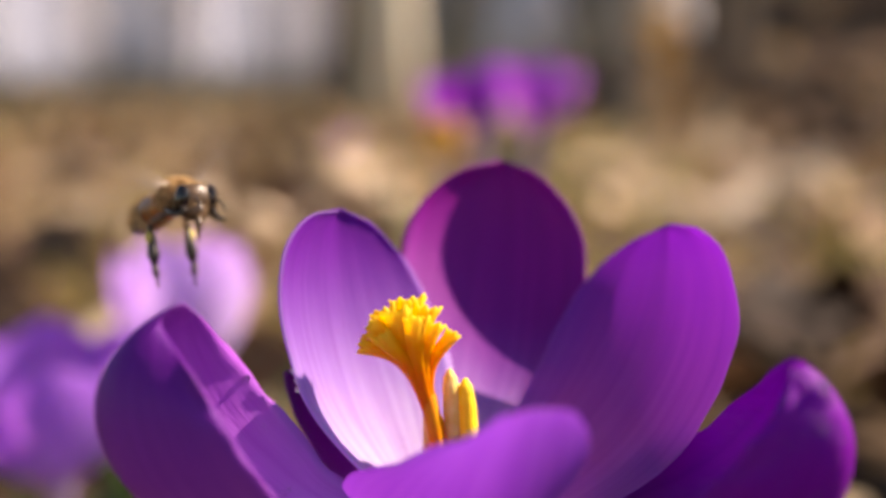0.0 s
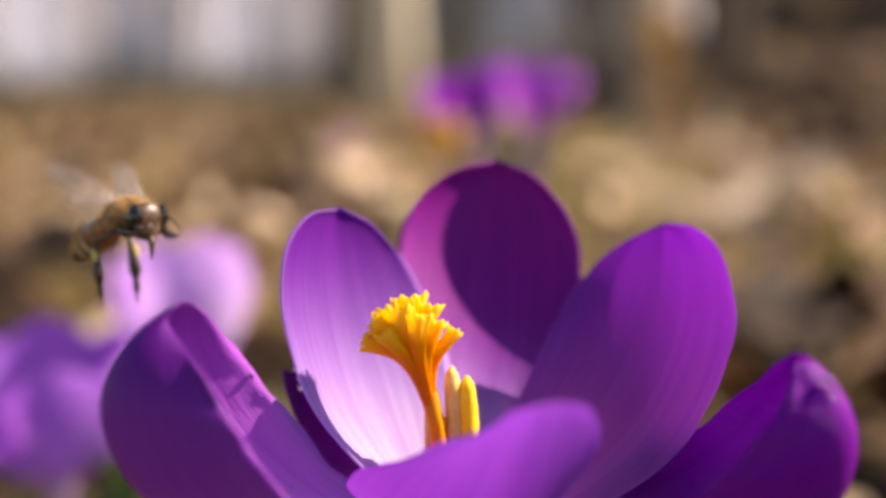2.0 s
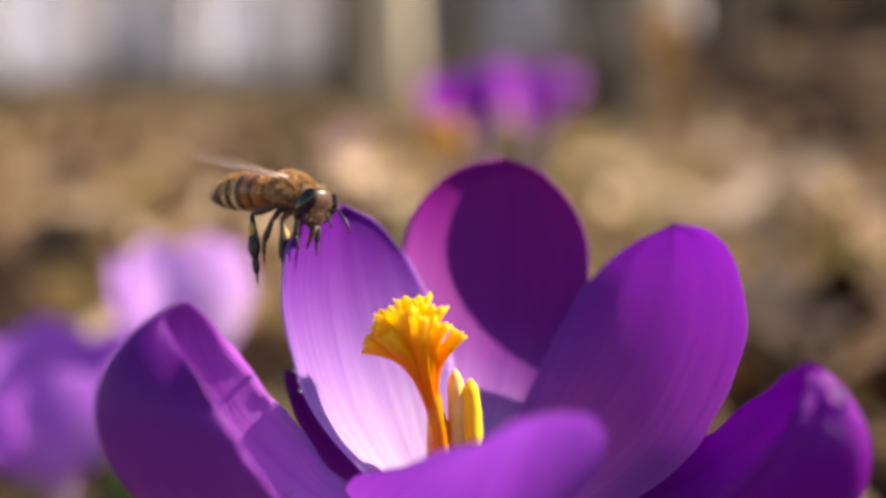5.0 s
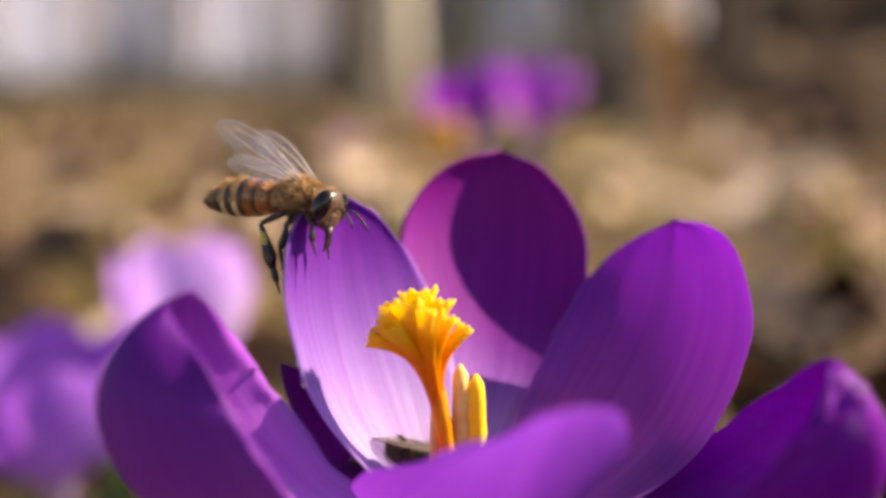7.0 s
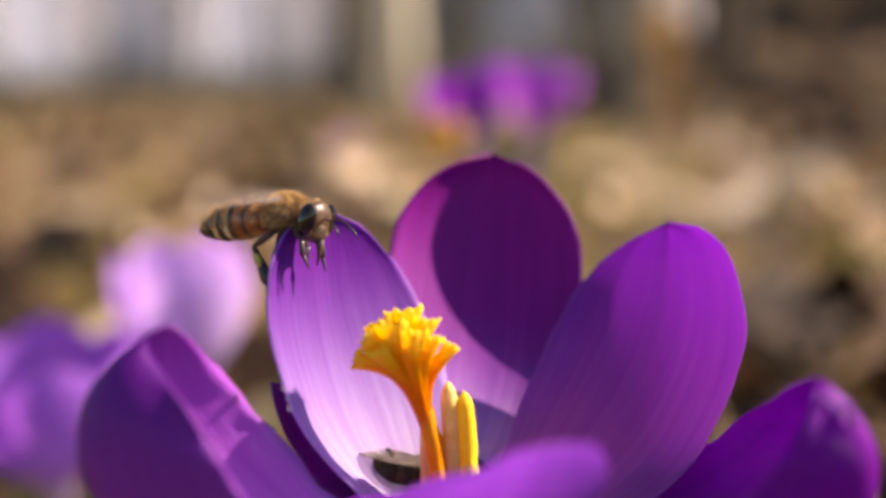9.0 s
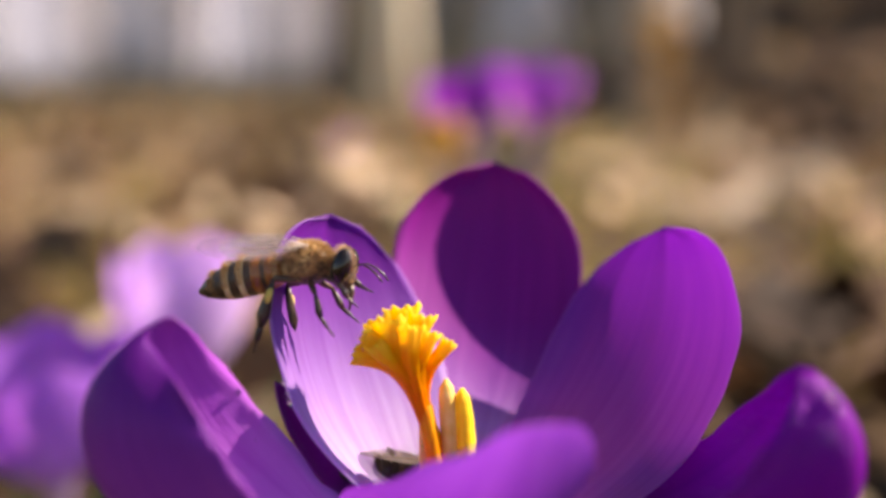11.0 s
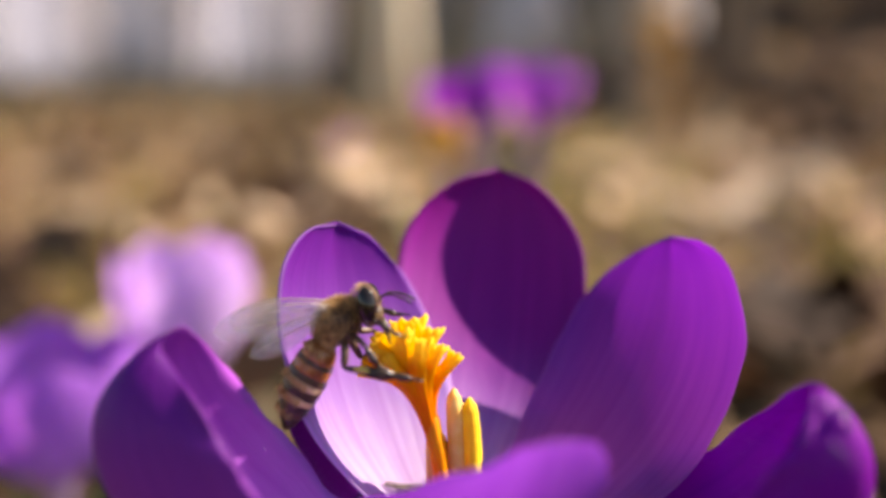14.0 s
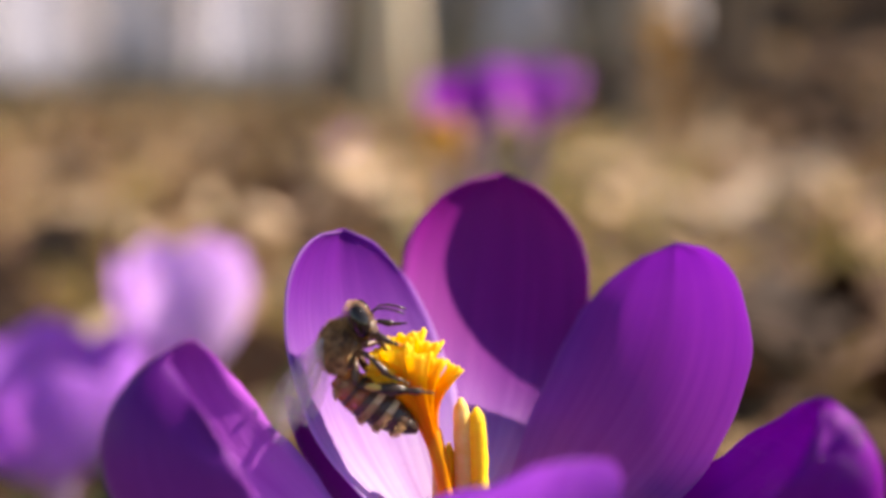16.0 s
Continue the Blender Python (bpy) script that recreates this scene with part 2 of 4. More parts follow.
def blob(bm, centre, radii, turn=None, u=18, v=12, taper=0.0):
    m = Matrix.Translation(centre) @ (turn if turn else Matrix.Identity(4)) @ Matrix.Diagonal((*radii, 1))
    made = bmesh.ops.create_uvsphere(bm, u_segments=u, v_segments=v, radius=1.0)
    for vert in made["verts"]:
        if taper:
            k = 1 - taper * vert.co.x
            vert.co.y *= k
            vert.co.z *= k
    bmesh.ops.transform(bm, matrix=m, verts=made["verts"])


def tube(bm, points, radii, sides=8, cap=True):
    """A tapered tube along points."""
    rings = []
    n = len(points)
    points = [Vector(p) for p in points]
    ref = Vector((0.13, 0.21, 1.0)).normalized()
    for i, p in enumerate(points):
        d = (points[min(i + 1, n - 1)] - points[max(i - 1, 0)]).normalized()
        a = d.cross(ref)
        if a.length < 0.05:
            a = d.cross(Vector((1, 0, 0)))
        a.normalize()
        b = d.cross(a)
        r = radii[i] if isinstance(radii, (list, tuple)) else radii
        rings.append([bm.verts.new(p + r * (math.cos(w) * a + math.sin(w) * b)) for w in (2 * math.pi * k / sides for k in range(sides))])
    for r0, r1 in zip(rings, rings[1:]):
        for k in range(sides):
            bm.faces.new((r0[k], r0[(k + 1) % sides], r1[(k + 1) % sides], r1[k]))
    if cap:
        bm.faces.new(rings[0][::-1])
        bm.faces.new(rings[-1])


def sheet(bm, fn, nu, nv, uv=True):
    """A grid of faces over u in -1..1 and v in 0..1."""
    lay = bm.loops.layers.uv.verify() if uv else None
    g = [[bm.verts.new(fn(-1 + 2 * i / nu, j / nv)) for i in range(nu + 1)] for j in range(nv + 1)]
    for j in range(nv):
        for i in range(nu):
            face = bm.faces.new((g[j][i], g[j][i + 1], g[j + 1][i + 1], g[j + 1][i]))
            if uv:
                for loop, (a, b) in zip(face.loops, ((i, j), (i + 1, j), (i + 1, j + 1), (i, j + 1))):
                    loop[lay].uv = (a / nu, b / nv)


def bezier(p0, p1, p2, p3, v):
    w = 1 - v
    return w * w * w * p0 + 3 * w * w * v * p1 + 3 * w * v * v * p2 + v * v * v * p3


def lerp_step(a, b, x):
    k = min(1.0, max(0.0, (x - a) / (b - a)))
    return k * k * (3 - 2 * k)


def tepal(parent, material, p0, p1, p2, p3, face, half, cup, skew=0.0, wave=0.3, seed=0, nu=26, nv=40, thick=0.22, blunt=2.4, wide=0.5, edge=0.0, flare=0.0, unit=MM, profile=(1.25, -0.55), foot=0.34, roll=0.0):
    """One petal of a crocus: a cupped sheet along a bent line from the throat to its tip, its inner side towards face; roll is the angle to which its left side turns in. Millimetres."""
    p0, p1, p2, p3 = Vector(p0), Vector(p1), Vector(p2), Vector(p3)
    face = Vector(face).normalized()

    def place(u, v):
        c = bezier(p0, p1, p2, p3, v)
        e = 0.01
        d = (bezier(p0, p1, p2, p3, min(1, v + e)) - bezier(p0, p1, p2, p3, max(0, v - e))).normalized()
        inward = (face - d * face.dot(d)).normalized()
        side = d.cross(inward)
        w = half * (foot + (1 - foot) * lerp_step(0.0, 0.5, v))
        if v > wide:
            w *= max(0.0, 1 - ((v - wide) / (1 - wide)) ** blunt) ** 0.55
        phi = max(0.05, cup * (profile[0] + profile[1] * v))
        th = u * phi
        r = w / phi
        if roll and u < 0:
            lie, rise, steps = 0.0, 0.0, 30
            fold = min(0.62, max(0.3, 0.33 + 0.9 * (v - 0.5)))
            turn = max(0.15, roll - 1.7 * max(0.0, 0.78 - v))
            reach = 0.97 - 0.3 * max(0.0, 0.88 - v)
            for i in range(steps):
                x = abs(u) * (i + 0.5) / steps
                turned = x * phi + (turn - x * phi) * lerp_step(fold - 0.03, fold + 0.03, x)
                lie -= reach * w * abs(u) / steps * math.cos(turned)
                rise += reach * w * abs(u) / steps * math.sin(turned)
        else:
            lie, rise = r * math.sin(th), r * (1 - math.cos(th))
        q = c + side * (lie + skew * v * v) + inward * rise
        q -= inward * (flare * abs(u) ** 4 * v)
        n = noise.noise(Vector((u * 1.7 + seed * 7.3, v * 2.6, seed * 3.1)))
        n2 = noise.noise(Vector((u * 6.0 + seed, v * 9.0, seed * 1.7)))
        q += inward * (wave * n * (0.3 + v) + 0.25 * wave * n2 * abs(u) ** 3 * v)
        q += d * (edge * n2 * abs(u) ** 4) + side * (edge * 0.6 * n2 * abs(u) ** 5 * u)
        q += inward * (-0.10 * math.exp(-(u / 0.12) ** 2) * v)
        return q * unit

    bm = bmesh.new()
    sheet(bm, place, nu, nv)
    bmesh.ops.remove_doubles(bm, verts=bm.verts, dist=0.00002)
    ob = part("petal", bm, material, parent)
    if thick:
        md = ob.modifiers.new("thickness", 'SOLIDIFY')
        md.thickness = thick * unit
        md.offset = 0.0
    return ob


def cupped_tepal(parent, material, near, middle, far, wave=0.3, seed=0, nu=28, nv=42, thick=0.2, edge=0.4, lining=None):
    """A deeply cupped petal, spanned between its two rims and the bent line of its back. Millimetres."""
    near, middle, far = ([Vector(p) for p in line] for line in (near, middle, far))

    def place(u, v):
        a, b, c = bezier(*near, v), bezier(*middle, v), bezier(*far, v)
        k = math.sin(u * math.pi / 2) * 0.45 + u * 0.55
        q = a * (k * k - k) * 0.5 + b * (1 - k * k) + c * (k * k + k) * 0.5
        across = (c - a).normalized() if (c - a).length > 0.01 else Vector((0, 1, 0))
        back = b - (a + c) * 0.5
        back = back.normalized() if back.length > 0.01 else Vector((0, 0, 1))
        n = noise.noise(Vector((u * 1.7 + seed * 7.3, v * 2.6, seed * 3.1)))
        n2 = noise.noise(Vector((u * 6.0 + seed, v * 9.0, seed * 1.7)))
        q += back * (wave * n * (0.3 + v) * (1 - v ** 6) + 0.1 * math.exp(-(u / 0.12) ** 2) * v)
        q += (across * u + Vector((0, 0, 1))) * (edge * n2 * abs(u) ** 5 * (1 - v ** 6))
        return q * MM

    bm = bmesh.new()
    sheet(bm, place, nu, nv)
    bmesh.ops.remove_doubles(bm, verts=bm.verts, dist=0.00002)
    ob = part("petal", bm, material, parent)
    if thick:
        md = ob.modifiers.new("thickness", 'SOLIDIFY')
        md.thickness = thick * MM
        md.offset = 0.0
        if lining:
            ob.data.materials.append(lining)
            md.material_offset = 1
    return ob


# ---- the open crocus ----
FLOWER_AT = (0.0008, 0.1025, 0.0858)


def lobe(bm, root, direction, length, r0, r1, seed, frill=0.5, slits=1):
    """A frilled trumpet of the stigma, slit into lobes."""
    d = Vector(direction).normalized()
    a = d.cross(Vector((0, 1, 0.2))).normalized()
    b = d.cross(a)

    def place(u, v):
        th = u * math.pi
        gap = abs(math.sin(th * slits * 0.5 + seed)) ** 0.35
        n1 = noise.noise(Vector((math.cos(th) * 2.2, math.sin(th) * 2.2, seed * 5.1)))
        n2 = noise.noise(Vector((math.cos(th) * 4.5 * r1 ** 0.5, math.sin(th) * 4.5 * r1 ** 0.5, seed * 2.3 + v)))
        rim = lerp_step(0.45, 1.0, v)
        r = r0 + (r1 - r0) * (0.18 * v + 0.82 * v ** 3.0)
        fine = abs(math.cos(th * round(5 * r1 ** 0.5) + seed)) ** 0.6 - 0.7
        r *= 1 + rim * (0.34 * n1 + 0.5 * n2) + 0.16 * rim * v * fine
        ln = length * v * (1 - 0.14 * rim * (1 - gap)) + rim * frill * (0.8 * n1 + 0.35 * n2 + 0.3 * fine) - 0.6 * rim * v ** 6
        q = Vector(root) + d * ln + (a * math.cos(th) + b * math.sin(th)) * r
        return (q + Vector((0, 0, -0.7 * v * v * abs(d.x)))) * MM

    sheet(bm, place, 96, 18)


def trumpet(bm, root, tip, r0, r1, seed):
    """One curled branch of the stigma, which widens to a crinkled mouth."""
    root, tip = Vector(root), Vector(tip)
    ln = (tip - root).length
    rise = Vector((-0.28, 0, 1)).normalized()
    out = ((tip - root) - rise * 0.6 * ln).normalized()
    wide = abs(out.x) > 0.75
    mouth = Vector((out.x * (1.7 if wide else 0.9), 0.3, 0.5 if wide else 0.95)).normalized()
    p1, p2 = root + rise * (0.64 + 0.12 * abs(out.x)) * ln, tip - mouth * 0.26 * ln
    nubs = 8 + seed % 3

    def place(u, v):
        th = u * math.pi
        c = bezier(root, p1, p2, tip, v)
        d = (bezier(root, p1, p2, tip, min(1, v + 0.02)) - bezier(root, p1, p2, tip, max(0, v - 0.02))).normalized()
        a = d.cross(Vector((0.1, 1, 0.2))).normalized()
        b = d.cross(a)
        lip = lerp_step(0.7, 1.0, v)
        n1 = noise.noise(Vector((math.cos(th) * 1.6, math.sin(th) * 1.6, seed * 5.1 + v)))
        crinkle = math.cos(nubs * th + seed) + 0.5 * n1
        r = (r0 + (r1 - r0) * v ** 1.7) * (1 + 0.22 * n1 * v + 0.09 * lip * crinkle)
        r *= 1 + 0.16 * lerp_step(0.86, 1.0, v)
        return (c + d * (lip * (0.13 * crinkle + 0.25 * n1) * r1) + (a * math.cos(th) + b * math.sin(th) * 0.85) * r) * MM

    sheet(bm, place, 54, 16)
    bmesh.ops.remove_doubles(bm, verts=bm.verts, dist=0.000005)


def anther(parent, foot, head, width, seed):
    foot, head = Vector(foot), Vector(head)
    ax = (head - foot).normalized()
    sd = ax.cross(Vector((0, -1, 0))).normalized()
    made = []
    for k, mat in ((-1, ANTHER_PALE), (1, ANTHER)):
        bm = bmesh.new()
        pts, rad = [], []
        for i in range(15):
            v = i / 14
            n = noise.noise(Vector((seed, v * 6, k)))
            pts.append((foot.lerp(head - ax * (0.9 if k > 0 else 0), v) + sd * k * width * (0.46 + 0.06 * n)) * MM)
            rad.append(width * 0.56 * MM * (max(0.05, 1 - (2 * v - 1) ** 6)) ** 0.5 * (1 + 0.12 * n))
        tube(bm, pts, rad, 12)
        made.append(part("anther", bm, mat, parent, "cream pollen lobe" if k < 0 else "yellow pollen lobe"))
    return made


def open_crocus():
    root = tagged(new("crocus_flower"), "wide open purple crocus with an orange stigma, swaying on its stem", "flower", "crocuses in the litter")
    root.matrix_basis = pose(*FLOWER_AT)
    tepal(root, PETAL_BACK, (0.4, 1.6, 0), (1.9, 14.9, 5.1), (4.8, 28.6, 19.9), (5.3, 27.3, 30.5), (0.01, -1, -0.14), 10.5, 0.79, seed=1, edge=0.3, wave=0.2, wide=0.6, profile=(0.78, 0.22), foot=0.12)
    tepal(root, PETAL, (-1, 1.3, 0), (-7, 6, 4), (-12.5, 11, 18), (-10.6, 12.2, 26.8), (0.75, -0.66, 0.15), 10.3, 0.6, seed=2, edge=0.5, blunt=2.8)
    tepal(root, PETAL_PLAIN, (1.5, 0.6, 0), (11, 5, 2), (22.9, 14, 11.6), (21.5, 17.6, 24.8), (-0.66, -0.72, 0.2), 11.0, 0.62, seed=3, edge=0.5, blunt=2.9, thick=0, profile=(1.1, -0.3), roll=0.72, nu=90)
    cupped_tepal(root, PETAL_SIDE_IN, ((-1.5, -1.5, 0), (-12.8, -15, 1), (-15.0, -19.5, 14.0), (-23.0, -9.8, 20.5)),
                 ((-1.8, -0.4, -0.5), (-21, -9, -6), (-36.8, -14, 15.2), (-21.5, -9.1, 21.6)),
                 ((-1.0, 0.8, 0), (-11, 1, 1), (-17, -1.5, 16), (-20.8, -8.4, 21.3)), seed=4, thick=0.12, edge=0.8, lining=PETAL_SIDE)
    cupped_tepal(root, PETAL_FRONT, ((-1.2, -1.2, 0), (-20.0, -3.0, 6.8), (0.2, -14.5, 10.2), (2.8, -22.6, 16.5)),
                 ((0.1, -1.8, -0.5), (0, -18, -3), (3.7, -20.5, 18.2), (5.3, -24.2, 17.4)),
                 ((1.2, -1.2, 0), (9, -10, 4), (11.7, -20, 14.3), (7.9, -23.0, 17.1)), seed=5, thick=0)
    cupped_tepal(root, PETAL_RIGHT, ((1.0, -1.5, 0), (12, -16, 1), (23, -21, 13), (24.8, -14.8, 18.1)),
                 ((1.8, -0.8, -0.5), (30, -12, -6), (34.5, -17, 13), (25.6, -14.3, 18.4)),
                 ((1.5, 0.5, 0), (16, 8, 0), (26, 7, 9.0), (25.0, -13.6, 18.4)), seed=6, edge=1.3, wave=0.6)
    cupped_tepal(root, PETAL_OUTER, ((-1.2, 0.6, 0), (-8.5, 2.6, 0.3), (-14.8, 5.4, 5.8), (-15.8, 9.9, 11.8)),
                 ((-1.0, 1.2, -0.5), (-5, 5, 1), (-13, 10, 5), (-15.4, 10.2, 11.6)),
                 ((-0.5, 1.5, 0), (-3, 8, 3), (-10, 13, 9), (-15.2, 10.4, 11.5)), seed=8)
    bm = bmesh.new()
    pts = [(0.2, 0, -3), (-0.3, 0.3, 2), (-1.1, 0.8, 6), (-1.5, 1.0, 8.7), (-2.1, 1.3, 11.5), (-2.6, 1.4, 13.0)]
    tube(bm, [Vector(p) * MM for p in pts], [0.55 * MM, 0.58 * MM, 0.64 * MM, 0.72 * MM, 0.8 * MM, 0.5 * MM], 16)
    style = part("style", bm, STYLE, root, "orange style")
    for i, (tip, r1) in enumerate((((-8.0, 0.7, 16.3), 0.68), ((-7.1, 0.5, 18.0), 0.95), ((-6.0, 1.9, 19.1), 1.2), ((-4.8, 0.4, 19.3), 1.3), ((-3.9, 2.7, 19.9), 1.4),
                                   ((-2.4, 1.2, 19.6), 1.25), ((-1.6, 0.4, 18.4), 1.0), ((0.1, 1.3, 17.3), 0.62), ((-3.2, -0.2, 18.8), 1.1), ((-6.1, -0.1, 17.5), 0.95))):
        bm = bmesh.new()
        trumpet(bm, (-1.6 + 0.04 * (tip[0] + 3), 1.1 + 0.08 * (tip[1] - 1.3), 9.2), tip, 0.46, r1, 3 + i)
        ob = part("stigma_lobe", bm, STIGMA, style, "frilled orange stigma branch")
        md = ob.modifiers.new("thickness", 'SOLIDIFY')
        md.thickness = 0.16 * MM
    anther(root, (0.95, 1.7, 3.0), (0.45, 2.0, 13.9), 1.42, 1)
    anther(root, (1.5, 3.2, 3.0), (1.0, 3.6, 12.2), 1.1, 2)
    anther(root, (-1.5, 2.4, 2.5), (-1.6, 2.5, 10.6), 1.0, 3)
    for x, y, z, r in ((-17.1, -3.6, 14.4, 0.26), (-13.7, -0.7, 14.4, 0.2), (-13.2, -1.3, 12.9, 0.24), (-13.4, -1.1, 13.6, 0.14), (-14.4, 0.2, 16.8, 0.12),
                       (26.8, -16.4, 16.9, 0.5), (27.2, -16.8, 16.2, 0.28), (-14.5, -2.7, 4.1, 0.3), (-14.0, -2.4, 4.3, 0.2), (-15.9, -3.2, 10.2, 0.12)):
        bm = bmesh.new()
        blob(bm, Vector((x, y, z)) * MM, (r * MM, r * MM, 1.3 * r * MM), None, 14, 10, 0.12)
        part("dew_drop", bm, DEW, root, "clear dew drop")
    bm = bmesh.new()
    pts = [Vector((0, 0, -86)), Vector((2, 2, -60)), Vector((1.5, 1, -30)), Vector((0.5, 0, -10)), Vector((0, 0, -3)), Vector((0, 0, 2.0))]
    tube(bm, [p * MM for p in pts], [2.0 * MM, 1.7 * MM, 1.6 * MM, 1.9 * MM, 2.4 * MM, 3.2 * MM], 14, cap=False)
    part("flower_tube", bm, TUBE, root, "pale lilac flower tube")
    return root, style


# ---- the bees ----
def fur(centre, radii, count, length, seed, lower=-0.5):
    """Short hairs that stand out from an ellipsoid."""
    rng = random.Random(seed)
    bm = bmesh.new()
    for _ in range(count):
        while True:
            n = Vector((rng.gauss(0, 1), rng.gauss(0, 1), rng.gauss(0, 1))).normalized()
            if n.z > lower:
                break
        p = Vector(centre) + Vector((n.x * radii[0], n.y * radii[1], n.z * radii[2]))
        t = n.cross(Vector((rng.uniform(-1, 1), rng.uniform(-1, 1), rng.uniform(-1, 1)))).normalized()
        w = 0.027 * MM
        tip = p + (n + Vector((-0.45, 0, 0)) + t * rng.uniform(-0.4, 0.4)).normalized() * length * rng.uniform(0.6, 1.2)
        v = [bm.verts.new(p - t * w), bm.verts.new(p + t * w), bm.verts.new(tip)]
        bm.faces.new(v)
    return bm


ABDOMEN = ((0.0, 0.95), (0.9, 1.5), (2.3, 1.8), (3.7, 1.85), (5.0, 1.7), (6.2, 1.36), (7.3, 0.9), (8.2, 0.22))


def girth(s):
    for (a, ra), (b, rb) in zip(ABDOMEN, ABDOMEN[1:]):
        if s <= b:
            k = (s - a) / (b - a)
            k = k * k * (3 - 2 * k) * 0.5 + k * 0.5
            return ra + (rb - ra) * k
    return 0.25


def ring_tube(bm, s0, s1, grow, steps=4, sides=22):
    """A ring of the abdomen between two stations."""
    rings = []
    for i in range(steps + 1):
        s = s0 + (s1 - s0) * i / steps
        r = (girth(s) + grow * (0.4 + 0.6 * i / steps)) * MM
        rings.append([bm.verts.new((-s * MM, r * math.cos(w), r * 0.94 * math.sin(w) - 0.012 * s * s * MM)) for w in (2 * math.pi * k / sides for k in range(sides))])
    for r0, r1 in zip(rings, rings[1:]):
        for k in range(sides):
            bm.faces.new((r0[k], r0[(k + 1) % sides], r1[(k + 1) % sides], r1[k]))
    bm.faces.new(rings[0][::-1])
    bm.faces.new(rings[-1])


def leg(root, name, side, coxa, knee, ankle, toe, thick, pollen=False):
    bm = bmesh.new()
    c, k, a, t = (Vector((p[0], p[1] * side, p[2])) * MM for p in ((0, 0, 0), knee, ankle, toe))
    tube(bm, [c, c.lerp(k, 0.3), c.lerp(k, 0.7), k], [thick * 0.55 * MM, thick * 0.8 * MM, thick * 0.75 * MM, thick * 0.5 * MM], 8)
    me = part(name, bm, HIDE, root)
    me.matrix_basis = Matrix.Translation(Vector((coxa[0], coxa[1] * side, coxa[2])) * MM)
    bm = bmesh.new()
    w = 1.5 if pollen else 1.0
    tube(bm, [k, k.lerp(a, 0.25), k.lerp(a, 0.75), a], [thick * 0.45 * MM, thick * 0.7 * MM, thick * 0.95 * w * MM, thick * 0.6 * MM], 8)
    part("tibia", bm, BLACK, me)
    bm = bmesh.new()
    tube(bm, [a, a.lerp(t, 0.1), a.lerp(t, 0.45), a.lerp(t, 0.55), a.lerp(t, 0.8), t],
         [thick * 0.5 * MM, thick * 0.52 * w * MM, thick * 0.46 * w * MM, thick * 0.26 * MM, thick * 0.25 * MM, thick * 0.12 * MM], 8)
    part("tarsus", bm, BLACK, me)
    if pollen:
        bm = bmesh.new()
        mid = k.lerp(a, 0.35) + Vector((0.08 * MM, side * 0.28 * MM, 0))
        turn = (a - k).to_track_quat('X', 'Z').to_matrix().to_4x4()
        blob(bm, mid, (0.75 * MM, 0.38 * MM, 0.3 * MM), turn, 10, 8)
        part("pollen_load", bm, POLLEN, me, "dull yellow pollen load")
    return me


def wing(root, side, length, width, hind, film):
    bm = bmesh.new()

    def place(u, v):
        w = width * (0.16 + 0.84 * math.sin(min(1.0, v * 1.15) * math.pi * 0.62)) * (max(0.0, 1 - v ** 5)) ** 0.5
        mid = -0.32 * width * v
        return Vector((mid + u * w * 0.5 + 0.1 * width, side * v * length, 0.10 * math.sin(u * 5 + v * 9))) * MM

    sheet(bm, place, 8, 16)
    for f in list(bm.faces):
        if side < 0:
            f.normal_flip()
    ob = part("hind_wing" if hind else "fore_wing", bm, film, root, "clear brownish wing" if film is WING else "brown wing with shade in its colour")
    for u in ((0.92, 0.45, -0.1) if not hind else (0.9, 0.1)):
        bm = bmesh.new()
        tube(bm, [place(u, v) + Vector((0, 0, 0.00004)) for v in (0.0, 0.2, 0.4, 0.6, 0.8, 0.93)], [0.07 * MM, 0.06 * MM, 0.05 * MM, 0.04 * MM, 0.03 * MM, 0.02 * MM], 5)
        part("vein", bm, VEIN if film is WING else HIDE, ob)
    return ob


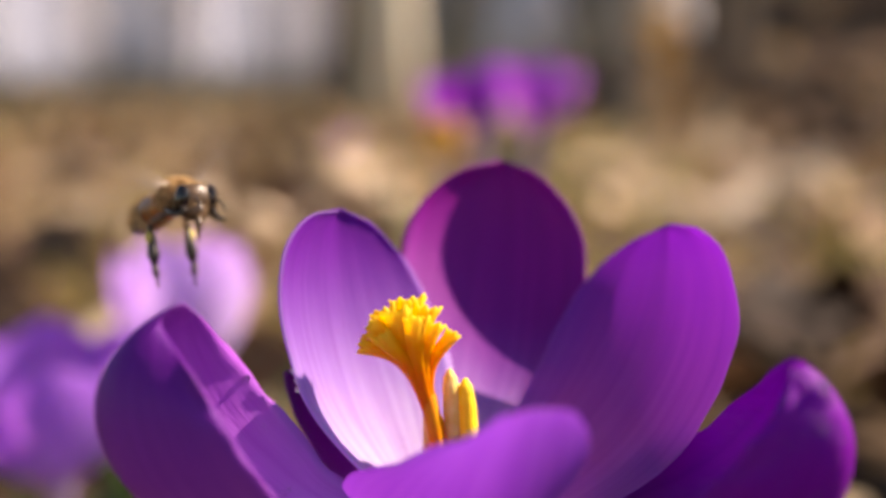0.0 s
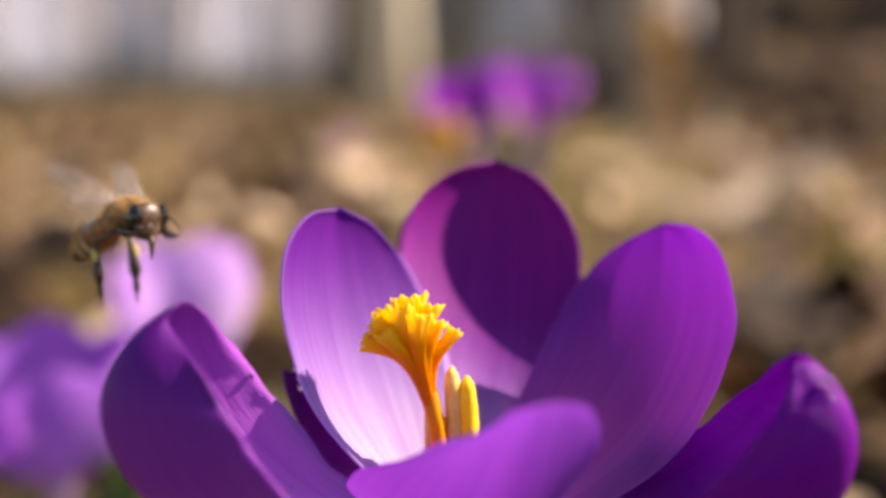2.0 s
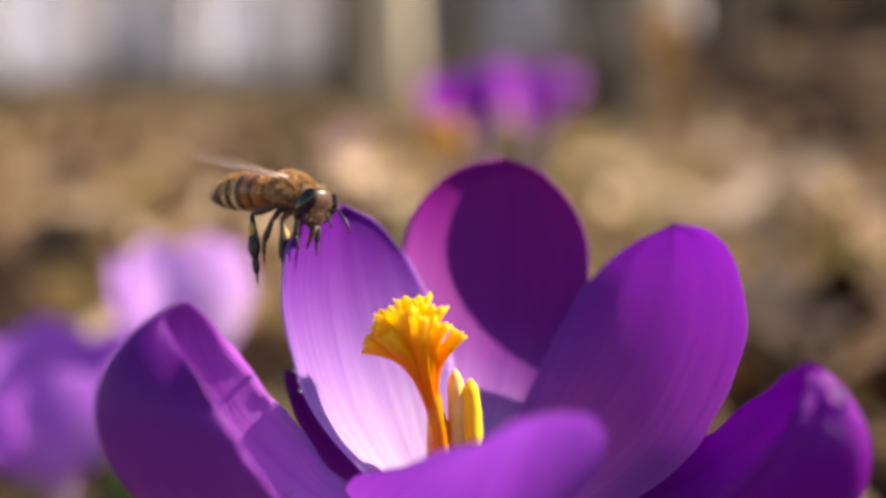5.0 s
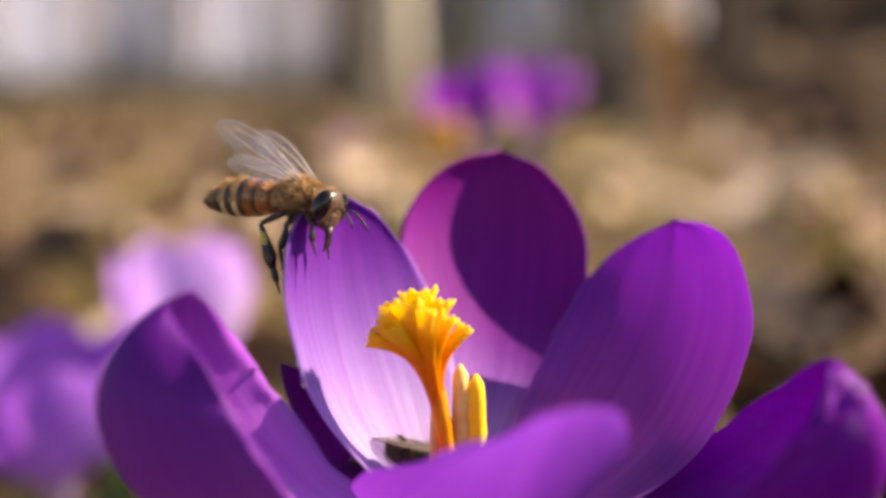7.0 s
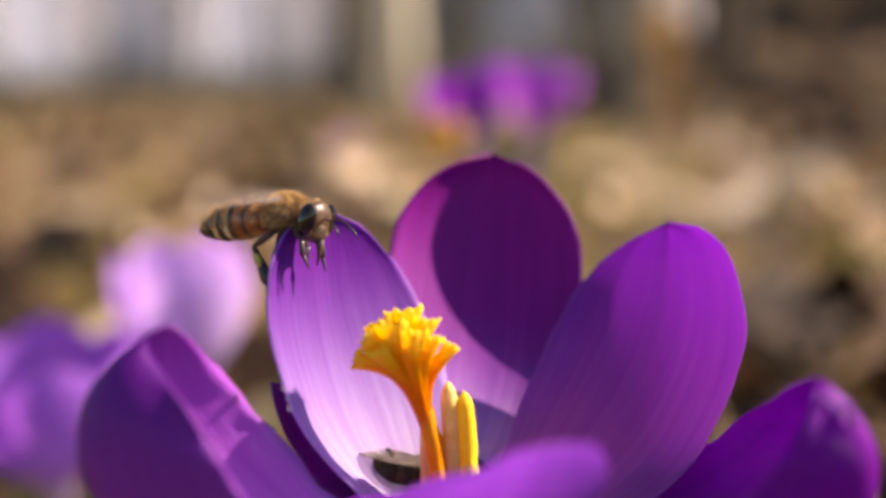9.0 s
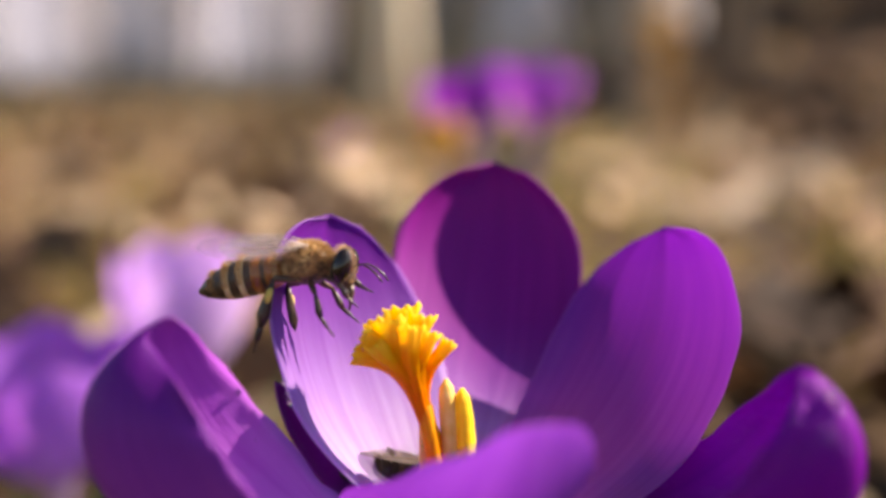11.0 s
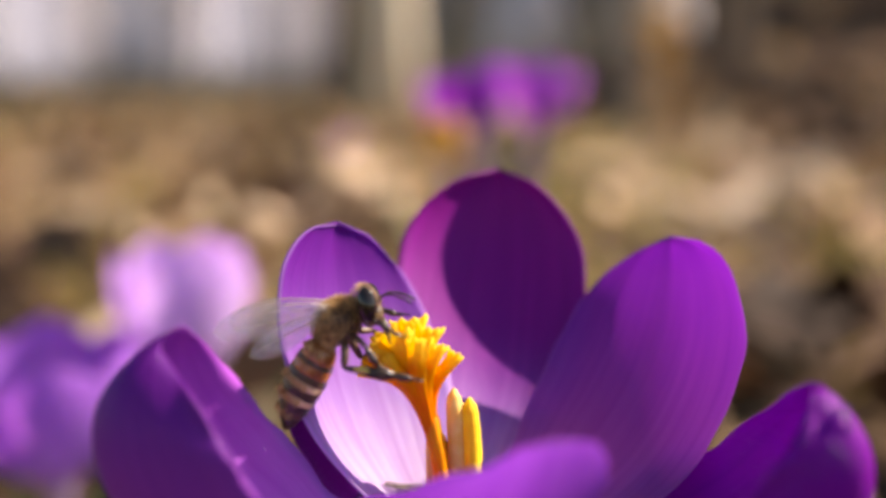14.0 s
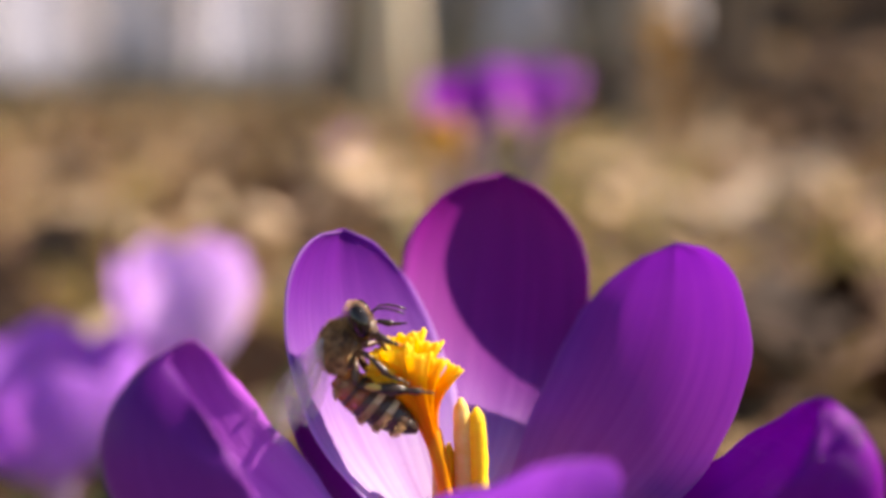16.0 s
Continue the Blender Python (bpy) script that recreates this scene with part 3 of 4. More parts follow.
def bee(label, group, seed, hair, tan, amber, film):
    root = tagged(new("honey_bee"), label, "bee", group)
    moving = {}
    bm = bmesh.new()
    blob(bm, (0, 0, 0), (2.15 * MM, 1.85 * MM, 1.8 * MM), None, 24, 16)
    thorax = part("thorax", bm, HIDE, root)
    part("fur", fur((0, 0, 0), (2.15 * MM, 1.85 * MM, 1.8 * MM), 7600, 0.58 * MM, seed), hair, thorax, "golden brown thorax hair", smooth=False)
    bm = bmesh.new()
    nod = Matrix.Rotation(radians(12), 4, 'Y')
    blob(bm, Vector((3.0, 0, -0.45)) * MM, (1.02 * MM, 1.88 * MM, 1.82 * MM), nod, 22, 16)
    blob(bm, Vector((3.45, 0, -1.35)) * MM, (0.62 * MM, 1.0 * MM, 1.0 * MM), nod, 16, 10)
    head = part("head", bm, HIDE, root)
    moving["head"] = head
    part("face_hair", fur((3.0 * MM, 0, -0.4 * MM), (1.06 * MM, 1.74 * MM, 1.8 * MM), 900, 0.36 * MM, seed + 1, -0.6), hair, head, "tan face hair", smooth=False)
    for s in (1, -1):
        bm = bmesh.new()
        blob(bm, Vector((3.2, s * 1.46, -0.3)) * MM, (0.82 * MM, 0.68 * MM, 1.5 * MM), nod @ Matrix.Rotation(radians(-s * 18), 4, 'Z'), 18, 14)
        part("eye", bm, EYE, head, "glossy black compound eye")
        bm = bmesh.new()
        p = [Vector((3.75, s * 0.35, -0.6)), Vector((4.35, s * 0.6, -0.15)), Vector((4.95, s * 0.9, -0.1)), Vector((5.6, s * 1.1, -0.4)), Vector((6.2, s * 1.2, -0.9)), Vector((6.7, s * 1.25, -1.5))]
        tube(bm, [q * MM for q in p], [0.07 * MM, 0.07 * MM, 0.085 * MM, 0.095 * MM, 0.095 * MM, 0.07 * MM], 8)
        part("antenna", bm, BLACK, head)
    bm = bmesh.new()
    tube(bm, [Vector(q) * MM for q in ((3.6, 0, -1.9), (3.75, 0, -2.6), (3.7, 0, -3.4), (3.6, 0, -4.1))], [0.42 * MM, 0.3 * MM, 0.16 * MM, 0.07 * MM], 8)
    part("tongue", bm, HIDE, head)
    bm = bmesh.new()
    for s0, s1 in ((0.0, 1.5), (1.5, 3.6), (3.6, 5.8), (5.8, 8.2)):
        ring_tube(bm, s0, s1, -0.06, 4, 20)
    abdomen = part("abdomen", bm, amber, root)
    abdomen.matrix_basis = Matrix.Translation(Vector((-1.85, 0, -0.25)) * MM)
    moving["abdomen"] = abdomen
    stations = (0.4, 2.0, 3.5, 4.9, 6.3, 8.15)
    for i in range(5):
        a, b = stations[i], stations[i + 1]
        share = (0.8, 0.6, 0.42, 0.42, 0.3)[i]
        bm = bmesh.new()
        ring_tube(bm, a, a + (b - a) * share, 0.02, 4, 22)
        part("hair_band" if i > 1 else "segment", bm, tan if i in (2, 3) else amber if i < 2 else HIDE, abdomen, "pale hair band" if i in (2, 3) else "amber brown front ring" if i < 2 else "dark ring")
        bm = bmesh.new()
        ring_tube(bm, a + (b - a) * (share - 0.02), b + 0.02, 0.035, 4, 22)
        part("segment", bm, HIDE if i < 2 else BLACK, abdomen, "dark ring")
    bm = bmesh.new()
    rng = random.Random(seed + 9)
    for _ in range(1400):
        i = rng.choice((0, 2, 2, 3, 3, 4))
        s = stations[i] + (stations[i + 1] - stations[i]) * rng.gauss(0.2, 0.12)
        w = rng.uniform(-0.3, math.pi + 0.3)
        r = girth(s) * MM
        p = Vector((-s * MM, r * math.cos(w), r * 0.94 * math.sin(w) - 0.012 * s * s * MM))
        n = Vector((-0.9, math.cos(w), math.sin(w))).normalized()
        t = n.cross(Vector((0.3, 0.7, 0.2))).normalized() * 0.03 * MM
        bm.faces.new([bm.verts.new(p - t), bm.verts.new(p + t), bm.verts.new(p + n * rng.uniform(0.25, 0.62) * MM)])
    part("abdomen_hair", bm, hair, abdomen, "fine pale hair", smooth=False)
    for s in (1, -1):
        moving["hind", s] = leg(root, "hind_leg", s, (-0.5, 1.0, -1.3), (-1.9, 0.9, -1.1), (-0.5, 0.9, -5.1), (0.2, 0.7, -7.3), 0.44, True)
        moving["mid", s] = leg(root, "middle_leg", s, (0.2, 1.0, -1.4), (0.5, 1.2, -1.3), (0.3, 1.1, -3.3), (0.9, 0.8, -5.2), 0.36)
        moving["front", s] = leg(root, "front_leg", s, (1.5, 0.8, -1.2), (1.2, 0.7, -0.9), (1.5, 0.6, -2.3), (2.1, 0.4, -3.4), 0.32)
        moving["fore_wing", s] = wing(root, s, 9.4, 3.2, False, film)
        moving["hind_wing", s] = wing(root, s, 6.6, 2.3, True, film)
    return root, moving


# ---- ground and woodland ----
def height(x, y):
    """The lie of the land: almost level, with a low bank at the far right."""
    bank = 0.60 * math.exp(-((x - 1.22) / 0.64) ** 2 - ((y - 2.7) / 0.75) ** 2)
    return bank + 0.010 * noise.noise(Vector((x * 1.5, y * 1.5, 0.3))) * min(1.0, math.hypot(x, y - 0.1) / 0.5)


def ground():
    bm = bmesh.new()
    ys = [-1500, -400, -60, -8, -3, -1.5] + [-0.9 + 0.15 * i for i in range(42)] + [5.7, 6.5, 8, 11, 16, 25, 45, 90, 250, 1500]
    xs = [-1500, -200, -50, -20, -8, -5, -3.5] + [-2.7 + 0.15 * i for i in range(39)] + [3.3, 4, 5, 8, 20, 50, 200, 1500]
    g = [[bm.verts.new((x, y, height(x, y))) for x in xs] for y in ys]
    for j in range(len(ys) - 1):
        for i in range(len(xs) - 1):
            bm.faces.new((g[j][i], g[j][i + 1], g[j + 1][i + 1], g[j + 1][i]))
    tagged(part("ground", bm, GROUND), "brown woodland soil under dry leaves", "ground", kind="structure")


def dry_leaf(verts, faces, rng, x, y, size, lift=0.0, tilt=0.5):
    """A curled dead leaf as a small grid."""
    turn = Euler((rng.gauss(0, tilt), rng.gauss(0, tilt), rng.uniform(0, 6.28))).to_matrix()
    curl, bend = rng.uniform(-1.2, 1.2), rng.uniform(-0.6, 0.6)
    base = height(x, y)
    n = len(verts)
    for j in range(5):
        v = j / 4
        w = (0.06, 0.30, 0.38, 0.27, 0.03)[j] * rng.uniform(0.85, 1.15)
        for u in (-1, 0, 1):
            p = Vector((u * w * size, (v - 0.5) * size, (curl * (u * w) ** 2 * 2.2 + bend * (v - 0.5) ** 2) * size))
            p = turn @ p
            verts.append((x + p.x, y + p.y, base + max(0.001, p.z + 0.012 + lift)))
    for j in range(4):
        for i in range(2):
            a = n + j * 3 + i
            faces.append((a, a + 1, a + 4, a + 3))


def litter():
    rng = random.Random(11)
    verts, faces = [], []
    for _ in range(8200):
        y = 0.10 + 7.5 * rng.random() ** 1.9
        x = rng.uniform(-1, 1) * (0.12 + 0.46 * y)
        size, lift = rng.uniform(0.028, 0.065), rng.uniform(0, 0.012)
        side = x / y
        if side > 0.18 and y < 0.6 and rng.random() < 0.6 or side > 0.18 and 0.6 <= y < 0.8 and rng.random() < 0.65 or side > 0.3 and y < 0.5 or side > 0.2 and 0.8 <= y < 1.3 and rng.random() < 0.5 or side > 0.26 and y >= 1.3 and rng.random() < 0.85 or side < -0.2 and y < 0.38:
            continue  # bare dark soil towards the bank
        dry_leaf(verts, faces, rng, x, y, size, lift)
    for _ in range(9000):
        a, d = rng.uniform(0, 6.2832), 0.35 + 4.6 * rng.random() ** 0.8
        x, y = d * math.cos(a), d * math.sin(a) + 0.6
        if math.hypot(x, y - 0.1) > 0.16 and not (y > 0.1 and abs(x) < 0.12 + 0.46 * y):
            dry_leaf(verts, faces, rng, x, y, rng.uniform(0.035, 0.085), rng.uniform(0, 0.01))
    for _ in range(330):
        x, y = 1.1 + rng.gauss(0, 0.5), 2.4 + rng.gauss(0, 0.5)
        dry_leaf(verts, faces, rng, x, y, rng.uniform(0.04, 0.09), rng.uniform(0, 0.01))
    me = bpy.data.meshes.new("dry_leaves")
    me.from_pydata(verts, [], faces)
    me.materials.append(LITTER)
    for p in me.polygons:
        p.use_smooth = True
    tagged(new("dry_leaves", me), "tan and brown dead leaves lying thick on the soil", "leaf litter", kind="stuff")


def leaf_heaps(name, material, label, heaps, seed):
    """Small drifts of one kind of leaf: x, y, spread, count."""
    rng = random.Random(seed)
    verts, faces = [], []
    for x, y, spread, count in heaps:
        for _ in range(count):
            dry_leaf(verts, faces, rng, x + rng.gauss(0, spread), y + rng.gauss(0, spread * 1.6), rng.uniform(0.03, 0.07), 0.012 + rng.uniform(0, 0.02), 0.35)
    me = bpy.data.meshes.new(name)
    me.from_pydata(verts, [], faces)
    me.materials.append(material)
    for p in me.polygons:
        p.use_smooth = True
    tagged(new(name, me), label, "leaf litter", kind="stuff")


def grass():
    rng = random.Random(5)
    bm = bmesh.new()
    for i in range(210):
        y = 0.45 + 4.5 * rng.random() ** 1.4
        cx, cy = rng.uniform(-0.42, 0.42) * y, y
        if i % 3 == 0:
            cy = rng.uniform(0.7, 1.9)
            cx = rng.uniform(0.02, 0.22) * cy
        elif i % 7 == 1:
            a, b = ((0.17, 1.75), (0.46, 1.75), (-0.78, 2.4), (0.10, 1.55))[i % 4]
            cx, cy = a + rng.gauss(0, 0.05), b + rng.gauss(0, 0.1)
        for _ in range(14):
            x, z = cx + rng.gauss(0, 0.03), rng.uniform(0.02, 0.06)
            yy = cy + rng.gauss(0, 0.03)
            dx, dy = rng.gauss(0, 0.025), rng.gauss(0, 0.025)
            w = 0.0016
            a, b = bm.verts.new((x - w, yy, 0)), bm.verts.new((x + w, yy, 0))
            c, d = bm.verts.new((x + dx * 0.5 + w, yy + dy * 0.5, z * 0.7)), bm.verts.new((x + dx * 0.5 - w, yy + dy * 0.5, z * 0.7))
            bm.faces.new((a, b, c, d))
            bm.faces.new((d, c, bm.verts.new((x + dx, yy + dy, z))))
    tagged(part("grass", bm, GRASS), "thin yellow green grass blades between the leaves", "grass", kind="stuff")


def tree(x, y, r, h, bark, seed, label, lean=0.0):
    rng = random.Random(seed)
    root = tagged(new("tree"), label, "tree", "bare trees")
    root.matrix_basis = pose(x, y, height(x, y), 0, lean, rng.uniform(0, 360) if not lean else 0)
    bm = bmesh.new()
    pts, rad = [], []
    for i in range(13):
        v = i / 12
        pts.append((0.25 * r * math.sin(v * 5 + seed), 0.25 * r * math.cos(v * 4 + seed), -0.1 + v * h))
        rad.append(r * (1.0 + 0.55 * math.exp(-v * h / 0.18)) * (1 - 0.75 * v))
    tube(bm, pts, rad, 18)
    for v in bm.verts:
        d = 1 + 0.10 * noise.noise(Vector((v.co.x * 9 / max(r, 0.03) * 0.1, v.co.y * 9 / max(r, 0.03) * 0.1, v.co.z * 1.5 + seed)))
        v.co.x *= d
        v.co.y *= d
    part("trunk", bm, bark, root)
    bm = bmesh.new()
    for _ in range(16):
        z = h * rng.uniform(0.42, 0.97)
        a = rng.uniform(0, 6.28)
        ln = h * rng.uniform(0.12, 0.28)
        b = Vector((math.cos(a), math.sin(a), rng.uniform(0.4, 1.1))).normalized()
        p = Vector((0, 0, z))
        r0 = r * 0.32 * (1.15 - z / h)
        tube(bm, [p, p + b * ln * 0.5, p + b * ln + Vector((0, 0, 0.1 * ln))], [r0, r0 * 0.6, r0 * 0.15], 6)
        for _ in range(5):
            q = p + b * ln * rng.uniform(0.4, 1.0)
            c = (b + Vector((rng.gauss(0, 0.6), rng.gauss(0, 0.6), rng.gauss(0.2, 0.4)))).normalized()
            tube(bm, [q, q + c * ln * 0.4], [r0 * 0.3, r0 * 0.06], 4)
    part("crown", bm, bark, root, "bare limbs and twigs")


def far_woods(name, bark, label, count, low, high, near, seed, gaps=()):
    """Distant stems and brush, too far to count, between two bearings."""
    rng = random.Random(seed)
    bm = bmesh.new()
    for _ in range(count):
        y = rng.uniform(near, 42)
        k = rng.uniform(low, high)
        if any(a < k < b for a, b in gaps) and rng.random() < 0.93:
            continue
        x = k * y
        h, r = rng.uniform(5, 12), rng.uniform(0.015, 0.07)
        tube(bm, [(x, y, -0.1), (x + rng.gauss(0, 0.15), y, h * 0.5), (x + rng.gauss(0, 0.4), y, h)], [r, r * 0.7, r * 0.1], 5, cap=False)
        for _ in range(4):
            z = rng.uniform(0.1, 0.9) * h
            tube(bm, [(x, y, z), (x + rng.gauss(0, 1), y + rng.gauss(0, 1), z + rng.uniform(0.2, 1.2))], [r * 0.35, r * 0.05], 4, cap=False)
    tagged(part(name, bm, bark), label, "woods", kind="stuff")


def distance():
    """A glowing sheet far behind everything, with pale streaks of haze painted on."""
    s = Shade("glowing_haze", rough=1.0, spec=0.0)
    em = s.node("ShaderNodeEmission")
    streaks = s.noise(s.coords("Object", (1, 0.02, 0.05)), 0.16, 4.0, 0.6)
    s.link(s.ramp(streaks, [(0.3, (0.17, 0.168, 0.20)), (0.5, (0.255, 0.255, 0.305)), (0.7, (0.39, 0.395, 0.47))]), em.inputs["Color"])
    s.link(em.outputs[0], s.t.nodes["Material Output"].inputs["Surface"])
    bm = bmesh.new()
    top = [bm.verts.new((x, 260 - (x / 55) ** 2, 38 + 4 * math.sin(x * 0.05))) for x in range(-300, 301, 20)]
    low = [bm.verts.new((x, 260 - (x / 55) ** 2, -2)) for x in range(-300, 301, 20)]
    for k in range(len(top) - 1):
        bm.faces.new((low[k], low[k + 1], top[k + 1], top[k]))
    tagged(part("backdrop", bm, s.m), "glowing backdrop with pale haze painted on, behind the bare wood", "backdrop", kind="structure")


def undergrowth():
    """Low dry stalks where the wood begins."""
    rng = random.Random(31)
    verts, faces = [], []
    for _ in range(7000):
        y = rng.uniform(4.5, 13)
        x = rng.uniform(-0.6, 0.6) * y
        h = rng.uniform(0.05, 0.55) * rng.random() * (0.6 + 0.08 * y) * (1.0 if x > -0.05 * y else 0.5)
        w, lean = rng.uniform(0.003, 0.008), rng.gauss(0, 0.05)
        n = len(verts)
        z = height(x, y)
        verts += [(x - w, y, z), (x + w, y, z), (x + lean + w * 0.3, y + lean, z + h), (x + lean - w * 0.3, y + lean, z + h)]
        faces.append((n, n + 1, n + 2, n + 3))
    me = bpy.data.meshes.new("undergrowth")
    me.from_pydata(verts, [], faces)
    me.materials.append(STALK)
    tagged(new("undergrowth", me), "dull olive brown stalks at the edge of the wood", "undergrowth", kind="stuff")


def stump(x, y, size, label):
    root = tagged(new("tree_stump"), label, "stump")
    root.matrix_basis = pose(x, y, height(x, y))
    bm = bmesh.new()
    tube(bm, [(0, 0, -0.02), (0, 0, 0.03), (0.004, 0, 0.10), (0.006, 0, 0.155), (0.006, 0, 0.165)], [0.075, 0.055, 0.045, 0.042, 0.030], 16)
    for v in bm.verts:
        d = 1 + 0.2 * noise.noise(v.co * 30)
        v.co.x *= d
        v.co.y *= d
        v.co.z += 0.012 * noise.noise(v.co * 40) if v.co.z > 0.12 else 0
        v.co *= size
        v.co.z *= 0.85
    part("trunk", bm, BARK_DARK, root)


def dry_fern():
    rng = random.Random(8)
    root = tagged(new("dry_fern"), "withered orange brown fern fronds standing in the litter", "fern")
    root.matrix_basis = pose(0.375, 2.1, height(0.375, 2.1))
    for k in range(7):
        bm = bmesh.new()
        a = rng.uniform(0, 6.28)
        out = rng.uniform(0.02, 0.06)
        pts = [Vector((math.cos(a) * out * v, math.sin(a) * out * v, 0.25 * v - 0.06 * v * v)) for v in (0, 0.25, 0.5, 0.75, 1)]
        tube(bm, pts, [0.002, 0.002, 0.0015, 0.001, 0.0005], 5)
        for i in range(26):
            v = 0.5 + 0.5 * i / 26
            p = Vector((math.cos(a) * out * v, math.sin(a) * out * v, 0.25 * v - 0.06 * v * v))
            d = Vector((rng.gauss(0, 1), rng.gauss(0, 1), rng.gauss(0, 0.5))).normalized() * 0.03 * (1.2 - v)
            w = Vector((0, 0, 0.004))
            bm.faces.new([bm.verts.new(p - w), bm.verts.new(p + d * 0.6 - w), bm.verts.new(p + d), bm.verts.new(p + d * 0.5 + w)])
        part("frond", bm, FERN, root)


def small_crocus(at, turn, lean, material, openness, size, label, leaves=4, height=0.08, seed=0, thick=0.0):
    """A crocus seen from afar, with its tube and narrow leaves; at is the throat."""
    root = tagged(new("crocus_flower"), label, "flower", "crocuses in the litter")
    root.matrix_basis = pose(*at, lean[0], lean[1], turn)
    rng = random.Random(seed + 50)
    for k in range(6):
        az = 60 * k
        o = openness * (1.0 if k % 2 else 0.85) * rng.uniform(0.9, 1.1)
        reach = (4 + 20 * o) * size
        c, e = math.cos(radians(az)), math.sin(radians(az))
        h = (34 - 10 * o) * size * rng.uniform(0.94, 1.06)
        b = (6 + 22 * o) * size
        tepal(root, material, (1.6 * c, 1.6 * e, 0), (b * 0.6 * c, b * 0.6 * e, h * 0.15), (b * c, b * e, h * 0.6), (reach * c, reach * e, h),
              (-c, -e, 0.2), 10.6 * size, 0.85, seed=seed + k, nu=12, nv=16, thick=thick, blunt=3.6)
    bm = bmesh.new()
    lobe(bm, (0, 0, 8 * size), (0.1, 0, 1), 11 * size, 0.8 * size, 2.6 * size, seed, slits=3)
    part("stigma", bm, STIGMA, root, "orange stigma")
    bm = bmesh.new()
    tube(bm, [Vector((0, 0, -height)), Vector((0.001, 0.001, -height * 0.5)), Vector((0, 0, 0.002))], [0.0018, 0.0017, 0.003], 10, cap=False)
    part("flower_tube", bm, TUBE, root, "pale lilac flower tube")
    for k in range(leaves):
        bm = bmesh.new()
        a = rng.uniform(0, 6.28)
        ln = height * rng.uniform(0.9, 1.3)

        def blade(u, v, a=a, ln=ln):
            r = 0.004 + 0.03 * v * v
            return Vector((math.cos(a) * r - math.sin(a) * u * 0.0022 * (1 - v ** 3), math.sin(a) * r + math.cos(a) * u * 0.0022 * (1 - v ** 3), -height + ln * v + 0.001 * u * u))

        sheet(bm, blade, 2, 8)
        part("leaf", bm, LEAF_GREEN, root, "narrow green leaf")
    return root


# ---- the place ----
ground()
litter()
leaf_heaps("dark_leaves", LEAF_DARK, "dark brown leaves matted in small drifts", (
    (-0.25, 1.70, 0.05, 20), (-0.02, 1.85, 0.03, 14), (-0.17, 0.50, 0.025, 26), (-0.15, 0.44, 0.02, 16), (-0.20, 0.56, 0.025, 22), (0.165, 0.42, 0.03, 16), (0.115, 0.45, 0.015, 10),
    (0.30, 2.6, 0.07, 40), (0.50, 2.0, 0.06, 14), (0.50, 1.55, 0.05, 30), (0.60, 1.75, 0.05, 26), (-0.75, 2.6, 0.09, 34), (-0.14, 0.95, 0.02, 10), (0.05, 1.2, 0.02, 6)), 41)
leaf_heaps("pale_leaves", LEAF_PALE, "pale tan leaves curled on the litter", (
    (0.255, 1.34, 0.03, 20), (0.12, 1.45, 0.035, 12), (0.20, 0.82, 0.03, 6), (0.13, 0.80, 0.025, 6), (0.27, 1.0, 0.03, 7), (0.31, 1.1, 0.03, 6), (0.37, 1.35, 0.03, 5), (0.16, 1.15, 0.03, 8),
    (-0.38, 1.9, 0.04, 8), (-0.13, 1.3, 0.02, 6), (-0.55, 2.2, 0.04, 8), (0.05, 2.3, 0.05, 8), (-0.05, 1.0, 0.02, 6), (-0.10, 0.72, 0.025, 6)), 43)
grass()
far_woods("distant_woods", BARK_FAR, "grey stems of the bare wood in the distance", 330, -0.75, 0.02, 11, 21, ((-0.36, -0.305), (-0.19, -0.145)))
far_woods("distant_thicket", BARK_THICKET, "brown stems of a dense thicket in the distance", 1500, -0.01, 0.75, 10, 22)
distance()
undergrowth()
tree(-0.165, 3.75, 0.066, 9.0, BARK_TAN, 1, "slender pale barked tree in sunlight")
tree(-0.335, 4.3, 0.062, 8.0, BARK_DARK, 2, "thin dark stemmed young tree")
tree(1.75, 3.3, 0.15, 9.0, BARK_GREY, 3, "thick grey brown barked old tree")
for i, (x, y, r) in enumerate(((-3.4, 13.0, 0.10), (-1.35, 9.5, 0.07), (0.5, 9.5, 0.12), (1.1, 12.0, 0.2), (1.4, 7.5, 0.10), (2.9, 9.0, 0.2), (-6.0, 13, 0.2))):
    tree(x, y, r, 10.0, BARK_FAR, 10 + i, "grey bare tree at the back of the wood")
tree(0.48, 2.05, 0.032, 7.0, BARK_DULL, 33, "slim grey barked tree at the foot of the bank")
tree(1.12, 7.2, 0.21, 10.0, BARK_GREY, 31, "stout grey brown tree behind the stump")
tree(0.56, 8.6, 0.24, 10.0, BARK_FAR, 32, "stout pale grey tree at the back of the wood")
stump(0.285, 2.0, 1.0, "dark weathered low tree stump in the leaf litter")
dry_fern()
small_crocus((-0.0585, 0.268, 0.056), 20, (0, 2), PETAL_PALE, 0.46, 1.08, "pale lilac crocus glowing in the sun", 4, 0.058, 1)
small_crocus((-0.0795, 0.243, 0.042), 50, (4, -4), PETAL_MID, 0.62, 1.12, "violet crocus low in the leaf litter", 4, 0.035, 2)
small_crocus((0.014, 0.50, 0.101), 10, (0, -10), PETAL_FAR, 0.7, 1.0, "magenta purple crocus in a far clump", 4, 0.096, 3)
small_crocus((0.040, 0.54, 0.102), 40, (0, 8), PETAL_FAR_PALE, 0.65, 1.0, "lighter magenta crocus in a far clump", 4, 0.10, 4)
small_crocus((0.0013, 0.46, 0.091), 10, (0, -6), PETAL_GOLD, 0.3, 0.62, "small golden yellow crocus bud", 3, 0.091, 5)
